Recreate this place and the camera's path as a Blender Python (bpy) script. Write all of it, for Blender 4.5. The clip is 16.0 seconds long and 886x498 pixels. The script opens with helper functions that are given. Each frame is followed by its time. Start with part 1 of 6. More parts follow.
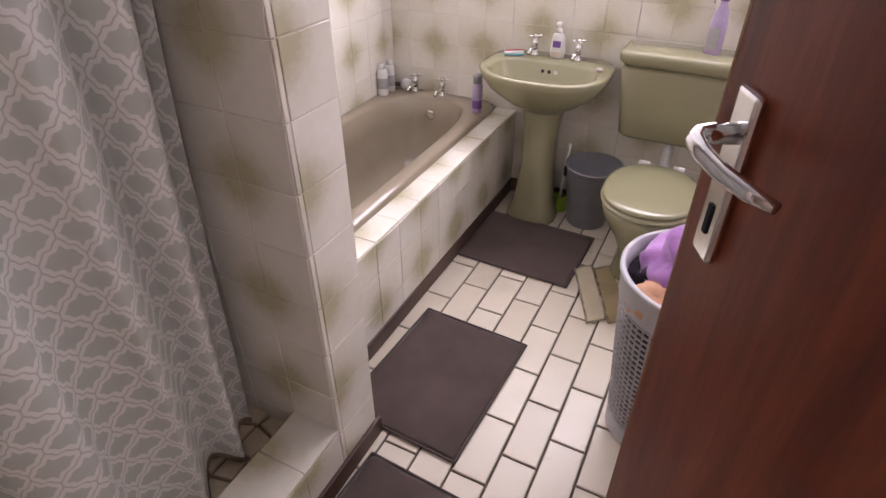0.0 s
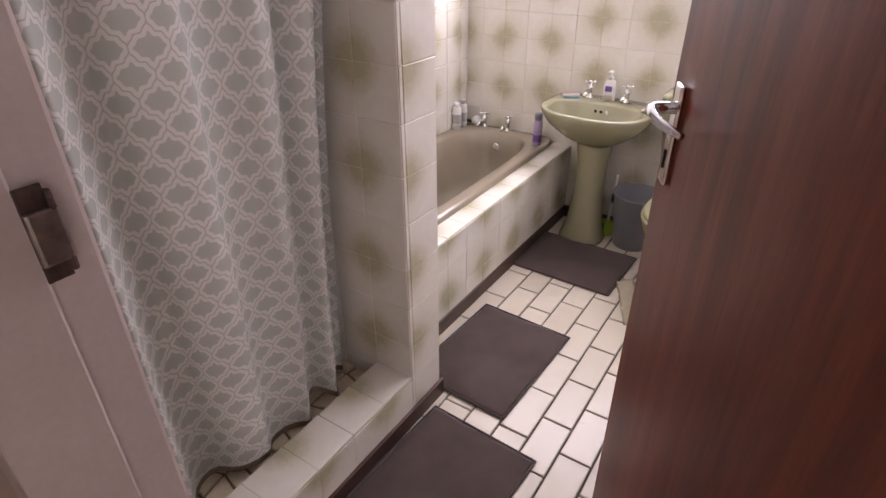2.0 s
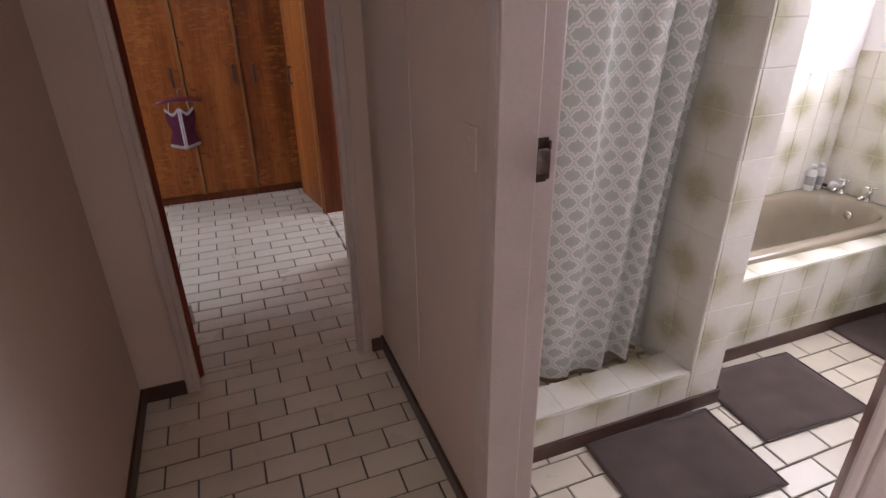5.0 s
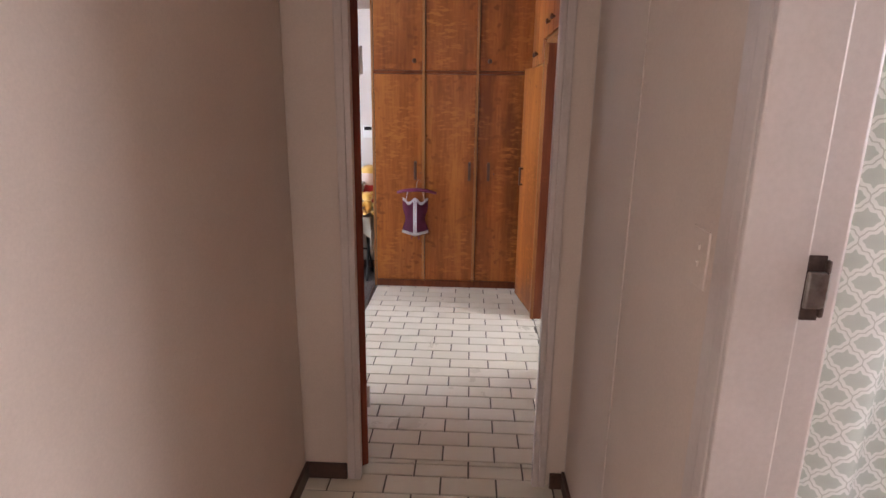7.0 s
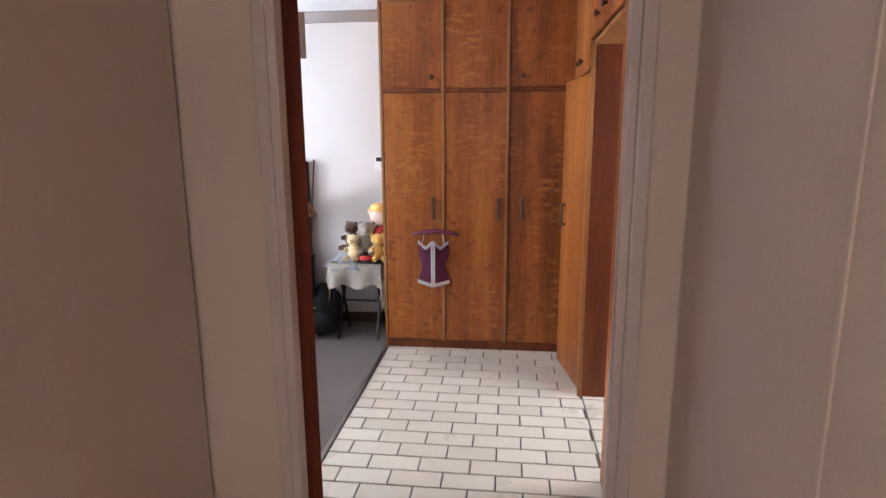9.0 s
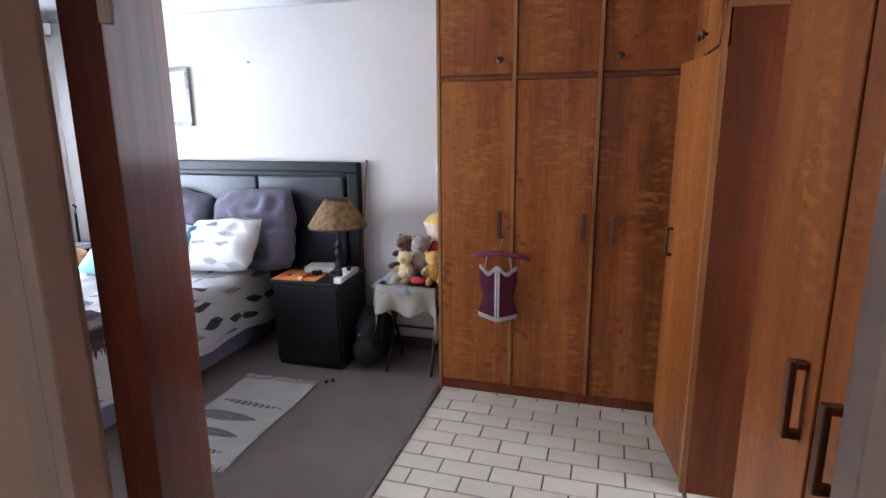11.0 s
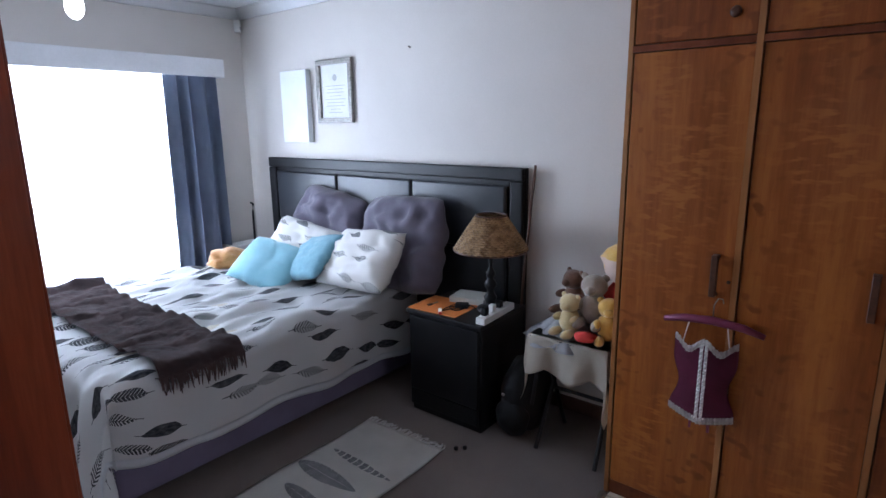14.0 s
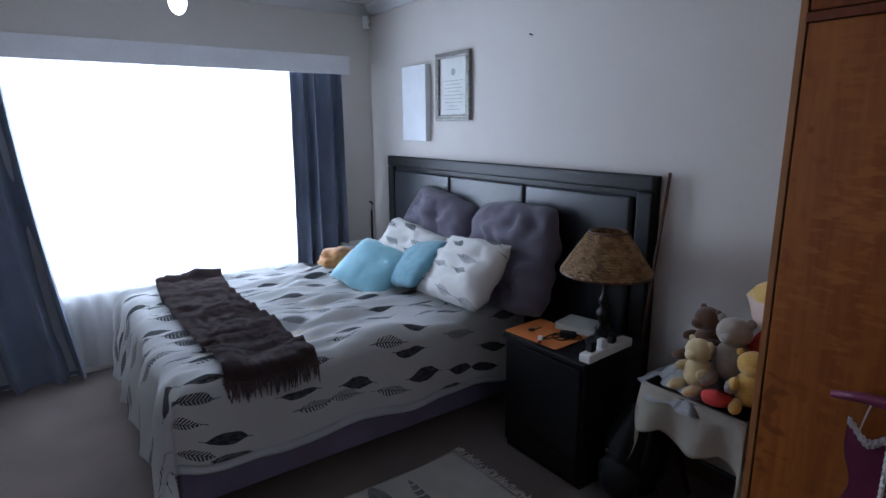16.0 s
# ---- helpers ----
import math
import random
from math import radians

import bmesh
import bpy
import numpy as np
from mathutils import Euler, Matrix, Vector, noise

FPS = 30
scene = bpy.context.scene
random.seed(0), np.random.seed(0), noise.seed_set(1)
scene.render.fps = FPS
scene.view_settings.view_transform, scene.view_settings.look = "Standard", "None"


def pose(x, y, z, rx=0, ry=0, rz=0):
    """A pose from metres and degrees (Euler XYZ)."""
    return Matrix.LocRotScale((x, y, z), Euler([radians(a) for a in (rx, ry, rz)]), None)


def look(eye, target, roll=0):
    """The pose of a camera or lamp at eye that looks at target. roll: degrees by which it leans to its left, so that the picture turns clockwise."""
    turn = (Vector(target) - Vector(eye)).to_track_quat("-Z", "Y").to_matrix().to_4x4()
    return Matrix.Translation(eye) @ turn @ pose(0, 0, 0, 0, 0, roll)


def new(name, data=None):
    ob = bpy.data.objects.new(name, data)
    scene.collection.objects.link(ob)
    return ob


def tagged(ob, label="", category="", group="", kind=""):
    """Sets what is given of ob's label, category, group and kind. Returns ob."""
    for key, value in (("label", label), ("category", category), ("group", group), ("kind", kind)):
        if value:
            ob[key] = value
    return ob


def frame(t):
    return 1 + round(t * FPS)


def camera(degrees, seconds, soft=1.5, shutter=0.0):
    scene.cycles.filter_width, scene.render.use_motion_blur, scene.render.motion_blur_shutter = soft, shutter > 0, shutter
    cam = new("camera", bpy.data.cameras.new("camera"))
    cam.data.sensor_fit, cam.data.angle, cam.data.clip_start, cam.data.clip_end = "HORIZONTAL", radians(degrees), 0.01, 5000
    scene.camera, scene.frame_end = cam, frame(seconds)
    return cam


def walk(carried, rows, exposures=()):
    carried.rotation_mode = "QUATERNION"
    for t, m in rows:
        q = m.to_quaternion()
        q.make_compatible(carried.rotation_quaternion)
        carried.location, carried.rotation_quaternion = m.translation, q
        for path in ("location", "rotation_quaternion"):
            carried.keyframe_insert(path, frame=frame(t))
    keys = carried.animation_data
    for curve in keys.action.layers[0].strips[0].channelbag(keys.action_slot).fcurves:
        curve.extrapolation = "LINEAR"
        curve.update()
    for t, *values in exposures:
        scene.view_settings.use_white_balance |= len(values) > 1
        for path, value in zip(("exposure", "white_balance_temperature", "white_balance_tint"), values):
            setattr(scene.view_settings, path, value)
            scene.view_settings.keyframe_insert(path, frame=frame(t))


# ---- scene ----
cam = camera(76.6, 16.0, 1.5)
PATH = [
    (0, (-0.086, -0.118, 1.514), (-0.83, 1.335, 0.359), -0.3),
    (0.5, (-0.052, -0.199, 1.531), (-0.857, 1.249, 0.411), -0.5),
    (1, (-0.017, -0.312, 1.558), (-0.878, 1.135, 0.479), -0.4),
    (1.5, (0.045, -0.432, 1.563), (-0.859, 1.02, 0.528), -0.4),
    (2, (0.107, -0.529, 1.573), (-0.85, 0.908, 0.564), -0.4),
    (2.5, (0.178, -0.59, 1.583), (-0.874, 0.8, 0.602), -0.5),
    (3, (0.29, -0.644, 1.585), (-0.918, 0.629, 0.625), -0.7),
    (3.5, (0.371, -0.724, 1.604), (-1.003, 0.374, 0.653), -0.6),
    (4, (0.439, -0.816, 1.63), (-1.051, 0.139, 0.699), -0.6),
    (4.5, (0.515, -0.914, 1.653), (-1.067, -0.087, 0.751), -0.6),
    (5, (0.576, -1.001, 1.679), (-1.105, -0.35, 0.812), -0.7),
    (5.2, (0.599, -1.022, 1.667), (-1.133, -0.463, 0.839), -0.7),
    (7.3, (0.193, -0.861, 1.561), (-1.742, -1.0, 1.077), 0.0),
    (7.5, (0.037, -0.867, 1.553), (-1.9, -1.028, 1.081), -0.7),
    (8, (-0.088, -0.871, 1.526), (-2.033, -1.053, 1.096), -0.4),
    (8.5, (-0.288, -0.835, 1.478), (-2.239, -1.029, 1.085), -0.3),
    (10.8, (-1.226, -0.764, 1.557), (-3.112, -1.271, 1.125), -0.3),
    (11, (-1.305, -0.748, 1.56), (-3.178, -1.301, 1.129), -0.4),
    (11.5, (-1.425, -0.737, 1.549), (-3.257, -1.416, 1.118), -0.5),
    (12, (-1.567, -0.752, 1.534), (-3.35, -1.552, 1.107), -0.4),
    (12.5, (-1.738, -0.8, 1.538), (-3.493, -1.659, 1.113), -0.4),
    (13, (-1.885, -0.843, 1.524), (-3.608, -1.764, 1.096), -0.4),
    (13.5, (-2.061, -0.863, 1.538), (-3.725, -1.886, 1.104), -0.6),
    (14, (-2.249, -0.864, 1.55), (-3.77, -2.088, 1.115), -0.7),
    (14.5, (-2.34, -0.844, 1.537), (-3.736, -2.211, 1.11), -0.6),
    (15, (-2.442, -0.86, 1.548), (-3.736, -2.322, 1.114), -0.6),
    (15.5, (-2.573, -0.914, 1.544), (-3.796, -2.437, 1.112), -0.6),
    (16, (-2.674, -0.953, 1.538), (-3.812, -2.54, 1.107), -0.4),
]
exposures = [(0, -0.13, 6500, 30), (2, -0.05, 6500, 30), (3, 0.03, 6500, 29), (5.2, 0.15, 6250, 24), (7.5, 1.15, 6300, 18), (8.7, 1.15, 6200, 17), (10.8, 0.62, 5900, 16), (12, 0.3, 5750, 15), (13.5, 0.0, 5650, 14), (14.5, -0.45, 5600, 14), (16, -1.08, 5550, 13)]
walk(cam, [(t, look(eye, target, roll)) for t, eye, target, roll in PATH], exposures)

# ---- world and light ----
world = bpy.data.worlds.new("sky")
scene.world = world
world.use_nodes = True
wn = world.node_tree
sky = wn.nodes.new("ShaderNodeTexSky")
sky.sky_type, sky.sun_disc = "NISHITA", False
sky.sun_elevation, sky.sun_rotation = radians(52), radians(10)
wn.links.new(sky.outputs[0], wn.nodes["Background"].inputs[0])
wn.nodes["Background"].inputs[1].default_value = 0.15


def area(name, at, target, sx, sy, watts, color=(1, 1, 1)):
    d = bpy.data.lights.new(name, "AREA")
    d.shape, d.size, d.size_y, d.energy, d.color = "RECTANGLE", sx, sy, watts, color
    ob = new(name, d)
    ob.matrix_world = look(at, target)
    return ob


area("daylight_bath_window", (-0.62, 2.46, 1.78), (-0.75, 0.0, 0.5), 1.75, 0.85, 38, (0.97, 0.98, 1.0))
area("daylight_bedroom_window", (-3.3, -5.07, 1.3), (-3.3, 0.0, 1.0), 2.3, 1.45, 200, (0.82, 0.91, 1.0))
area("daylight_passage_window", (-3.22, 1.05, 1.5), (-3.22, -1.0, 0.2), 0.8, 1.2, 8, (0.86, 0.93, 1.0))
# unseen fill lamp, added to brighten the hall and the shower curtain
area("hall_fill_lamp", (1.65, -1.56, 1.5), (-0.6, 0.3, 0.9), 0.95, 1.15, 8, (1.0, 0.90, 0.80))


# ---- materials ----
def principled(name):
    m = bpy.data.materials.new(name)
    m.use_nodes = True
    nt = m.node_tree
    return m, nt, nt.nodes["Principled BSDF"]


def node(nt, kind, **kw):
    n = nt.nodes.new("ShaderNode" + kind)
    for k, v in kw.items():
        if k in n.inputs:
            n.inputs[k].default_value = v
    return n


def math_node(nt, op, a, b=None):
    n = nt.nodes.new("ShaderNodeMath")
    n.operation = op
    for i, v in enumerate((a, b)):
        if v is None:
            continue
        if isinstance(v, (int, float)):
            n.inputs[i].default_value = v
        else:
            nt.links.new(v, n.inputs[i])
    return n.outputs[0]


def ramp(nt, fac, stops):
    n = nt.nodes.new("ShaderNodeValToRGB")
    el = n.color_ramp.elements
    while len(el) < len(stops):
        el.new(0.5)
    for e, (p, c) in zip(el, stops):
        e.position = p
        e.color = (*c, 1) if len(c) == 3 else c
    nt.links.new(fac, n.inputs[0])
    return n.outputs[0]


def mix(nt, fac, a, b, blend="MIX"):
    n = nt.nodes.new("ShaderNodeMix")
    n.data_type, n.blend_type = "RGBA", blend
    if isinstance(fac, (int, float)):
        n.inputs[0].default_value = fac
    else:
        nt.links.new(fac, n.inputs[0])
    for i, v in ((6, a), (7, b)):
        if isinstance(v, tuple):
            n.inputs[i].default_value = (*v, 1)
        else:
            nt.links.new(v, n.inputs[i])
    return n.outputs[2]


def bump(nt, bsdf, height, strength=0.3, dist=0.005):
    b = node(nt, "Bump", Strength=strength, Distance=dist)
    nt.links.new(height, b.inputs["Height"])
    nt.links.new(b.outputs[0], bsdf.inputs["Normal"])


def coords(nt, which="Object", scale=(1, 1, 1)):
    tc = nt.nodes.new("ShaderNodeTexCoord")
    mp = nt.nodes.new("ShaderNodeMapping")
    mp.inputs["Scale"].default_value = scale
    nt.links.new(tc.outputs[which], mp.inputs[0])
    return mp.outputs[0]


def noise_tex(nt, vec, scale, detail=4, rough=0.55):
    n = node(nt, "TexNoise", Scale=scale, Detail=detail, Roughness=rough)
    nt.links.new(vec, n.inputs["Vector"])
    return n.outputs["Fac"]


def surface(name, c1, c2, scale=6, rough=0.5, metal=0.0, fine=60, bumps=0.15, dist=0.003, coat=0.0, sheen=0.0, rvar=0.1, spec=0.5):
    m, nt, b = principled(name)
    v = coords(nt)
    big = noise_tex(nt, v, scale)
    small = noise_tex(nt, v, fine, 3)
    both = math_node(nt, "ADD", math_node(nt, "MULTIPLY", big, 0.65), math_node(nt, "MULTIPLY", small, 0.35))
    nt.links.new(ramp(nt, both, [(0.35, c1), (0.65, c2)]), b.inputs["Base Color"])
    r = math_node(nt, "ADD", math_node(nt, "MULTIPLY", big, rvar), rough - rvar / 2)
    nt.links.new(r, b.inputs["Roughness"])
    b.inputs["Metallic"].default_value = metal
    b.inputs["Coat Weight"].default_value = coat
    b.inputs["Sheen Weight"].default_value = sheen
    b.inputs["Specular IOR Level"].default_value = spec
    if bumps:
        bump(nt, b, small, bumps, dist)
    return m


def timber(name, dark, mid, light, rough=0.35, coat=0.2, fleck=0.0, grain=6):
    m, nt, b = principled(name)
    v = coords(nt, "Object", (grain, grain, grain * 0.1))
    info = nt.nodes.new("ShaderNodeObjectInfo")
    add = nt.nodes.new("ShaderNodeVectorMath")
    add.operation = "ADD"
    nt.links.new(v, add.inputs[0])
    nt.links.new(math_node(nt, "MULTIPLY", info.outputs["Random"], 40), add.inputs[1])
    v = add.outputs[0]
    broad = noise_tex(nt, v, 1.0, 3)
    fine = noise_tex(nt, v, 9.0, 5, 0.65)
    g = math_node(nt, "ADD", math_node(nt, "MULTIPLY", broad, 0.7), math_node(nt, "MULTIPLY", fine, 0.3))
    col = ramp(nt, g, [(0.36, dark), (0.5, mid), (0.66, light)])
    if fleck:
        w = noise_tex(nt, coords(nt, "Object", (13, 13, 44)), 1.0, 2)
        patch = noise_tex(nt, coords(nt, "Object", (5, 5, 2.5)), 1.0, 2)
        k = math_node(nt, "MULTIPLY", ramp(nt, w, [(0.5, (0, 0, 0)), (0.62, (1, 1, 1))]), ramp(nt, patch, [(0.45, (0, 0, 0)), (0.65, (1, 1, 1))]))
        col = mix(nt, math_node(nt, "MULTIPLY", k, fleck), col, light)
        eyes = noise_tex(nt, coords(nt, "Object", (17, 17, 21)), 1.0, 1)
        k = math_node(nt, "MULTIPLY", ramp(nt, eyes, [(0.58, (0, 0, 0)), (0.68, (1, 1, 1))]), ramp(nt, patch, [(0.40, (1, 1, 1)), (0.55, (0, 0, 0))]))
        col = mix(nt, math_node(nt, "MULTIPLY", k, fleck), col, dark)
    nt.links.new(col, b.inputs["Base Color"])
    b.inputs["Roughness"].default_value = rough
    b.inputs["Coat Weight"].default_value = coat
    b.inputs["Specular IOR Level"].default_value = 0.3
    b.inputs["Coat Roughness"].default_value = 0.25
    bump(nt, b, fine, 0.12, 0.002)
    return m


def wall_tile_material():
    m, nt, b = principled("speckled_glaze")
    v = coords(nt)
    sep = nt.nodes.new("ShaderNodeSeparateXYZ")
    nt.links.new(v, sep.inputs[0])
    dx = math_node(nt, "SUBTRACT", sep.outputs[0], 0.072)
    dy = math_node(nt, "SUBTRACT", sep.outputs[1], 0.072)
    d = math_node(nt, "SQRT", math_node(nt, "ADD", math_node(nt, "MULTIPLY", dx, dx), math_node(nt, "MULTIPLY", dy, dy)))
    n1 = noise_tex(nt, v, 60, 4, 0.7)
    info = nt.nodes.new("ShaderNodeObjectInfo")
    reach = math_node(nt, "ADD", math_node(nt, "MULTIPLY", info.outputs["Random"], 0.02), -0.07)
    d2 = math_node(nt, "ADD", math_node(nt, "ADD", d, math_node(nt, "MULTIPLY", n1, 0.045)), reach)
    arm = math_node(nt, "MINIMUM", math_node(nt, "ABSOLUTE", dx), math_node(nt, "ABSOLUTE", dy))
    d2 = math_node(nt, "ADD", math_node(nt, "MULTIPLY", d2, 0.9), math_node(nt, "MULTIPLY", arm, 0.0))
    stain = ramp(nt, math_node(nt, "MULTIPLY", d2, 10), [(0.0, (1, 1, 1)), (0.22, (0.62, 0.62, 0.62)), (0.5, (0.2, 0.2, 0.2)), (0.95, (0, 0, 0))])
    base = mix(nt, info.outputs["Random"], (0.75, 0.72, 0.64), (0.80, 0.77, 0.70))
    cloud = noise_tex(nt, coords(nt, "Generated"), 2.5, 3)
    base = mix(nt, ramp(nt, cloud, [(0.4, (0, 0, 0)), (0.75, (0.3, 0.3, 0.3))]), base, (0.66, 0.61, 0.47))
    nt.links.new(mix(nt, math_node(nt, "MULTIPLY", stain, 0.72), base, (0.37, 0.335, 0.16)), b.inputs["Base Color"])
    b.inputs["Roughness"].default_value = 0.16
    bump(nt, b, noise_tex(nt, v, 16, 2), 0.25, 0.004)
    return m


def floor_tile_material():
    m, nt, b = principled("cream_floor_glaze")
    v = coords(nt)
    info = nt.nodes.new("ShaderNodeObjectInfo")
    base = mix(nt, info.outputs["Random"], (0.60, 0.54, 0.43), (0.68, 0.62, 0.51))
    n = noise_tex(nt, coords(nt, "Generated"), 3, 4)
    g = nt.nodes.new("ShaderNodeNewGeometry")
    dirt = noise_tex(nt, g.outputs["Position"], 2.2, 5, 0.65)
    col = mix(nt, ramp(nt, dirt, [(0.55, (0, 0, 0)), (0.75, (0.35, 0.35, 0.35))]), base, (0.40, 0.34, 0.26))
    nt.links.new(col, b.inputs["Base Color"])
    nt.links.new(math_node(nt, "ADD", math_node(nt, "MULTIPLY", dirt, 0.3), 0.16), b.inputs["Roughness"])
    bump(nt, b, n, 0.1, 0.003)
    return m


def trellis_material():
    m, nt, b = principled("trellis_print_fabric")
    tc = nt.nodes.new("ShaderNodeTexCoord")
    sep = nt.nodes.new("ShaderNodeSeparateXYZ")
    nt.links.new(tc.outputs["UV"], sep.inputs[0])
    def tri_wave(src, period):
        f = math_node(nt, "FRACT", math_node(nt, "DIVIDE", src, period))
        return math_node(nt, "MULTIPLY", math_node(nt, "ABSOLUTE", math_node(nt, "SUBTRACT", f, 0.5)), 2.0)

    tu, tv = tri_wave(sep.outputs[0], 0.074), tri_wave(sep.outputs[1], 0.102)
    across = math_node(nt, "SUBTRACT", tu, tv)
    ogee = math_node(nt, "MULTIPLY", math_node(nt, "SINE", math_node(nt, "MULTIPLY", across, math.pi)), -0.15)
    barb = math_node(nt, "MULTIPLY", math_node(nt, "SINE", math_node(nt, "MULTIPLY", across, 3 * math.pi)), -0.045)
    a = math_node(nt, "SUBTRACT", math_node(nt, "ADD", tu, tv), 1.0)
    a = math_node(nt, "ABSOLUTE", math_node(nt, "ADD", a, math_node(nt, "ADD", ogee, barb)))
    band = ramp(nt, a, [(0.0, (0.64, 0.63, 0.58)), (0.035, (0.64, 0.63, 0.58)), (0.065, (0.90, 0.89, 0.85)), (0.30, (0.90, 0.89, 0.85)), (0.345, (0.61, 0.635, 0.575)), (1.0, (0.58, 0.605, 0.55))])
    weave = noise_tex(nt, coords(nt, "UV", (900, 900, 1)), 1.0, 2)
    nt.links.new(mix(nt, 0.1, band, ramp(nt, weave, [(0.3, (0.2, 0.2, 0.18)), (0.7, (0.7, 0.7, 0.66))])), b.inputs["Base Color"])
    b.inputs["Roughness"].default_value = 0.55
    tr = node(nt, "BsdfTranslucent")
    nt.links.new(band, tr.inputs[0])
    ms = nt.nodes.new("ShaderNodeMixShader")
    ms.inputs[0].default_value = 0.15
    nt.links.new(b.outputs[0], ms.inputs[1])
    nt.links.new(tr.outputs[0], ms.inputs[2])
    nt.links.new(ms.outputs[0], nt.nodes["Material Output"].inputs[0])
    bump(nt, b, weave, 0.2, 0.001)
    return m


def feather_material(name, ground, ink, per=(0.34, 0.17), which="UV", turn=20, density=0.62):
    m, nt, b = principled(name)
    tc = nt.nodes.new("ShaderNodeTexCoord")
    mp = nt.nodes.new("ShaderNodeMapping")
    mp.inputs["Rotation"].default_value[2] = radians(turn)
    mp.inputs["Scale"].default_value = (1 / per[0], 1 / per[1], 1)
    nt.links.new(tc.outputs[which], mp.inputs[0])
    wob = noise_tex(nt, mp.outputs[0], 1.3, 2)
    off = nt.nodes.new("ShaderNodeVectorMath")
    off.operation = "ADD"
    nt.links.new(mp.outputs[0], off.inputs[0])
    comb = nt.nodes.new("ShaderNodeCombineXYZ")
    nt.links.new(math_node(nt, "MULTIPLY", wob, 0.5), comb.inputs[1])
    nt.links.new(comb.outputs[0], off.inputs[1])
    vor = nt.nodes.new("ShaderNodeTexVoronoi")
    vor.voronoi_dimensions = "2D"
    vor.inputs["Scale"].default_value = 1.0
    vor.inputs["Randomness"].default_value = 0.75
    nt.links.new(off.outputs[0], vor.inputs["Vector"])
    sub = nt.nodes.new("ShaderNodeVectorMath")
    sub.operation = "SUBTRACT"
    nt.links.new(off.outputs[0], sub.inputs[0])
    nt.links.new(vor.outputs["Position"], sub.inputs[1])
    sep = nt.nodes.new("ShaderNodeSeparateXYZ")
    nt.links.new(sub.outputs[0], sep.inputs[0])
    sx = math_node(nt, "ABSOLUTE", math_node(nt, "MULTIPLY", sep.outputs[0], 2.9))
    sy = math_node(nt, "ABSOLUTE", math_node(nt, "MULTIPLY", sep.outputs[1], 4.6))
    inside = math_node(nt, "SUBTRACT", 1.0, math_node(nt, "ADD", math_node(nt, "MULTIPLY", sx, sx), sy))
    leaf = math_node(nt, "GREATER_THAN", inside, 0.0)
    barb = math_node(nt, "SINE", math_node(nt, "ADD", math_node(nt, "MULTIPLY", sep.outputs[0], 95), math_node(nt, "MULTIPLY", sy, 9)))
    col = nt.nodes.new("ShaderNodeSeparateColor")
    nt.links.new(vor.outputs["Color"], col.inputs[0])
    striped = math_node(nt, "GREATER_THAN", math_node(nt, "ADD", barb, math_node(nt, "MULTIPLY", col.outputs[1], 2.2)), 0.35)
    kept = math_node(nt, "LESS_THAN", col.outputs[0], density)
    quill = math_node(nt, "MULTIPLY", math_node(nt, "LESS_THAN", sy, 0.06), math_node(nt, "LESS_THAN", sx, 1.25))
    k = math_node(nt, "MULTIPLY", math_node(nt, "MAXIMUM", math_node(nt, "MULTIPLY", leaf, striped), quill), kept)
    fade = math_node(nt, "ADD", math_node(nt, "MULTIPLY", noise_tex(nt, mp.outputs[0], 9, 3), 0.5), 0.68)
    nt.links.new(mix(nt, math_node(nt, "MULTIPLY", k, fade), ground, ink), b.inputs["Base Color"])
    b.inputs["Roughness"].default_value = 0.85
    b.inputs["Sheen Weight"].default_value = 0.1
    crease = nt.nodes.new("ShaderNodeTexNoise")
    crease.noise_type = "RIDGED_MULTIFRACTAL"
    crease.inputs["Scale"].default_value, crease.inputs["Detail"].default_value = 5.0, 3.0
    nt.links.new(coords(nt, which, (1.0, 0.55, 1)), crease.inputs["Vector"])
    weave = noise_tex(nt, coords(nt, which, (1, 1, 1)), 600, 2)
    bump(nt, b, math_node(nt, "ADD", crease.outputs["Fac"], math_node(nt, "MULTIPLY", weave, 0.06)), 0.45, 0.012)
    return m


def wicker_material():
    m, nt, b = principled("wicker")
    n = noise_tex(nt, coords(nt), 25, 3)
    nt.links.new(ramp(nt, n, [(0.35, (0.16, 0.085, 0.03)), (0.6, (0.36, 0.22, 0.10))]), b.inputs["Base Color"])
    b.inputs["Roughness"].default_value = 0.6
    return m


def glass_material(name, tint=(1, 1, 1), rough=0.0):
    m, nt, b = principled(name)
    b.inputs["Transmission Weight"].default_value = 1.0
    b.inputs["Base Color"].default_value = (*tint, 1)
    b.inputs["Roughness"].default_value = rough
    b.inputs["IOR"].default_value = 1.45
    return m


def sheer_material():
    m, nt, b = principled("sheer_net")
    b.inputs["Base Color"].default_value = (0.8, 0.82, 0.84, 1)
    b.inputs["Roughness"].default_value = 0.9
    t = node(nt, "BsdfTransparent")
    tl = node(nt, "BsdfTranslucent")
    tl.inputs[0].default_value = (0.8, 0.82, 0.85, 1)
    m1 = nt.nodes.new("ShaderNodeMixShader")
    m2 = nt.nodes.new("ShaderNodeMixShader")
    m1.inputs[0].default_value, m2.inputs[0].default_value = 0.5, 0.45
    nt.links.new(b.outputs[0], m1.inputs[1])
    nt.links.new(tl.outputs[0], m1.inputs[2])
    nt.links.new(m1.outputs[0], m2.inputs[1])
    nt.links.new(t.outputs[0], m2.inputs[2])
    nt.links.new(m2.outputs[0], nt.nodes["Material Output"].inputs[0])
    return m


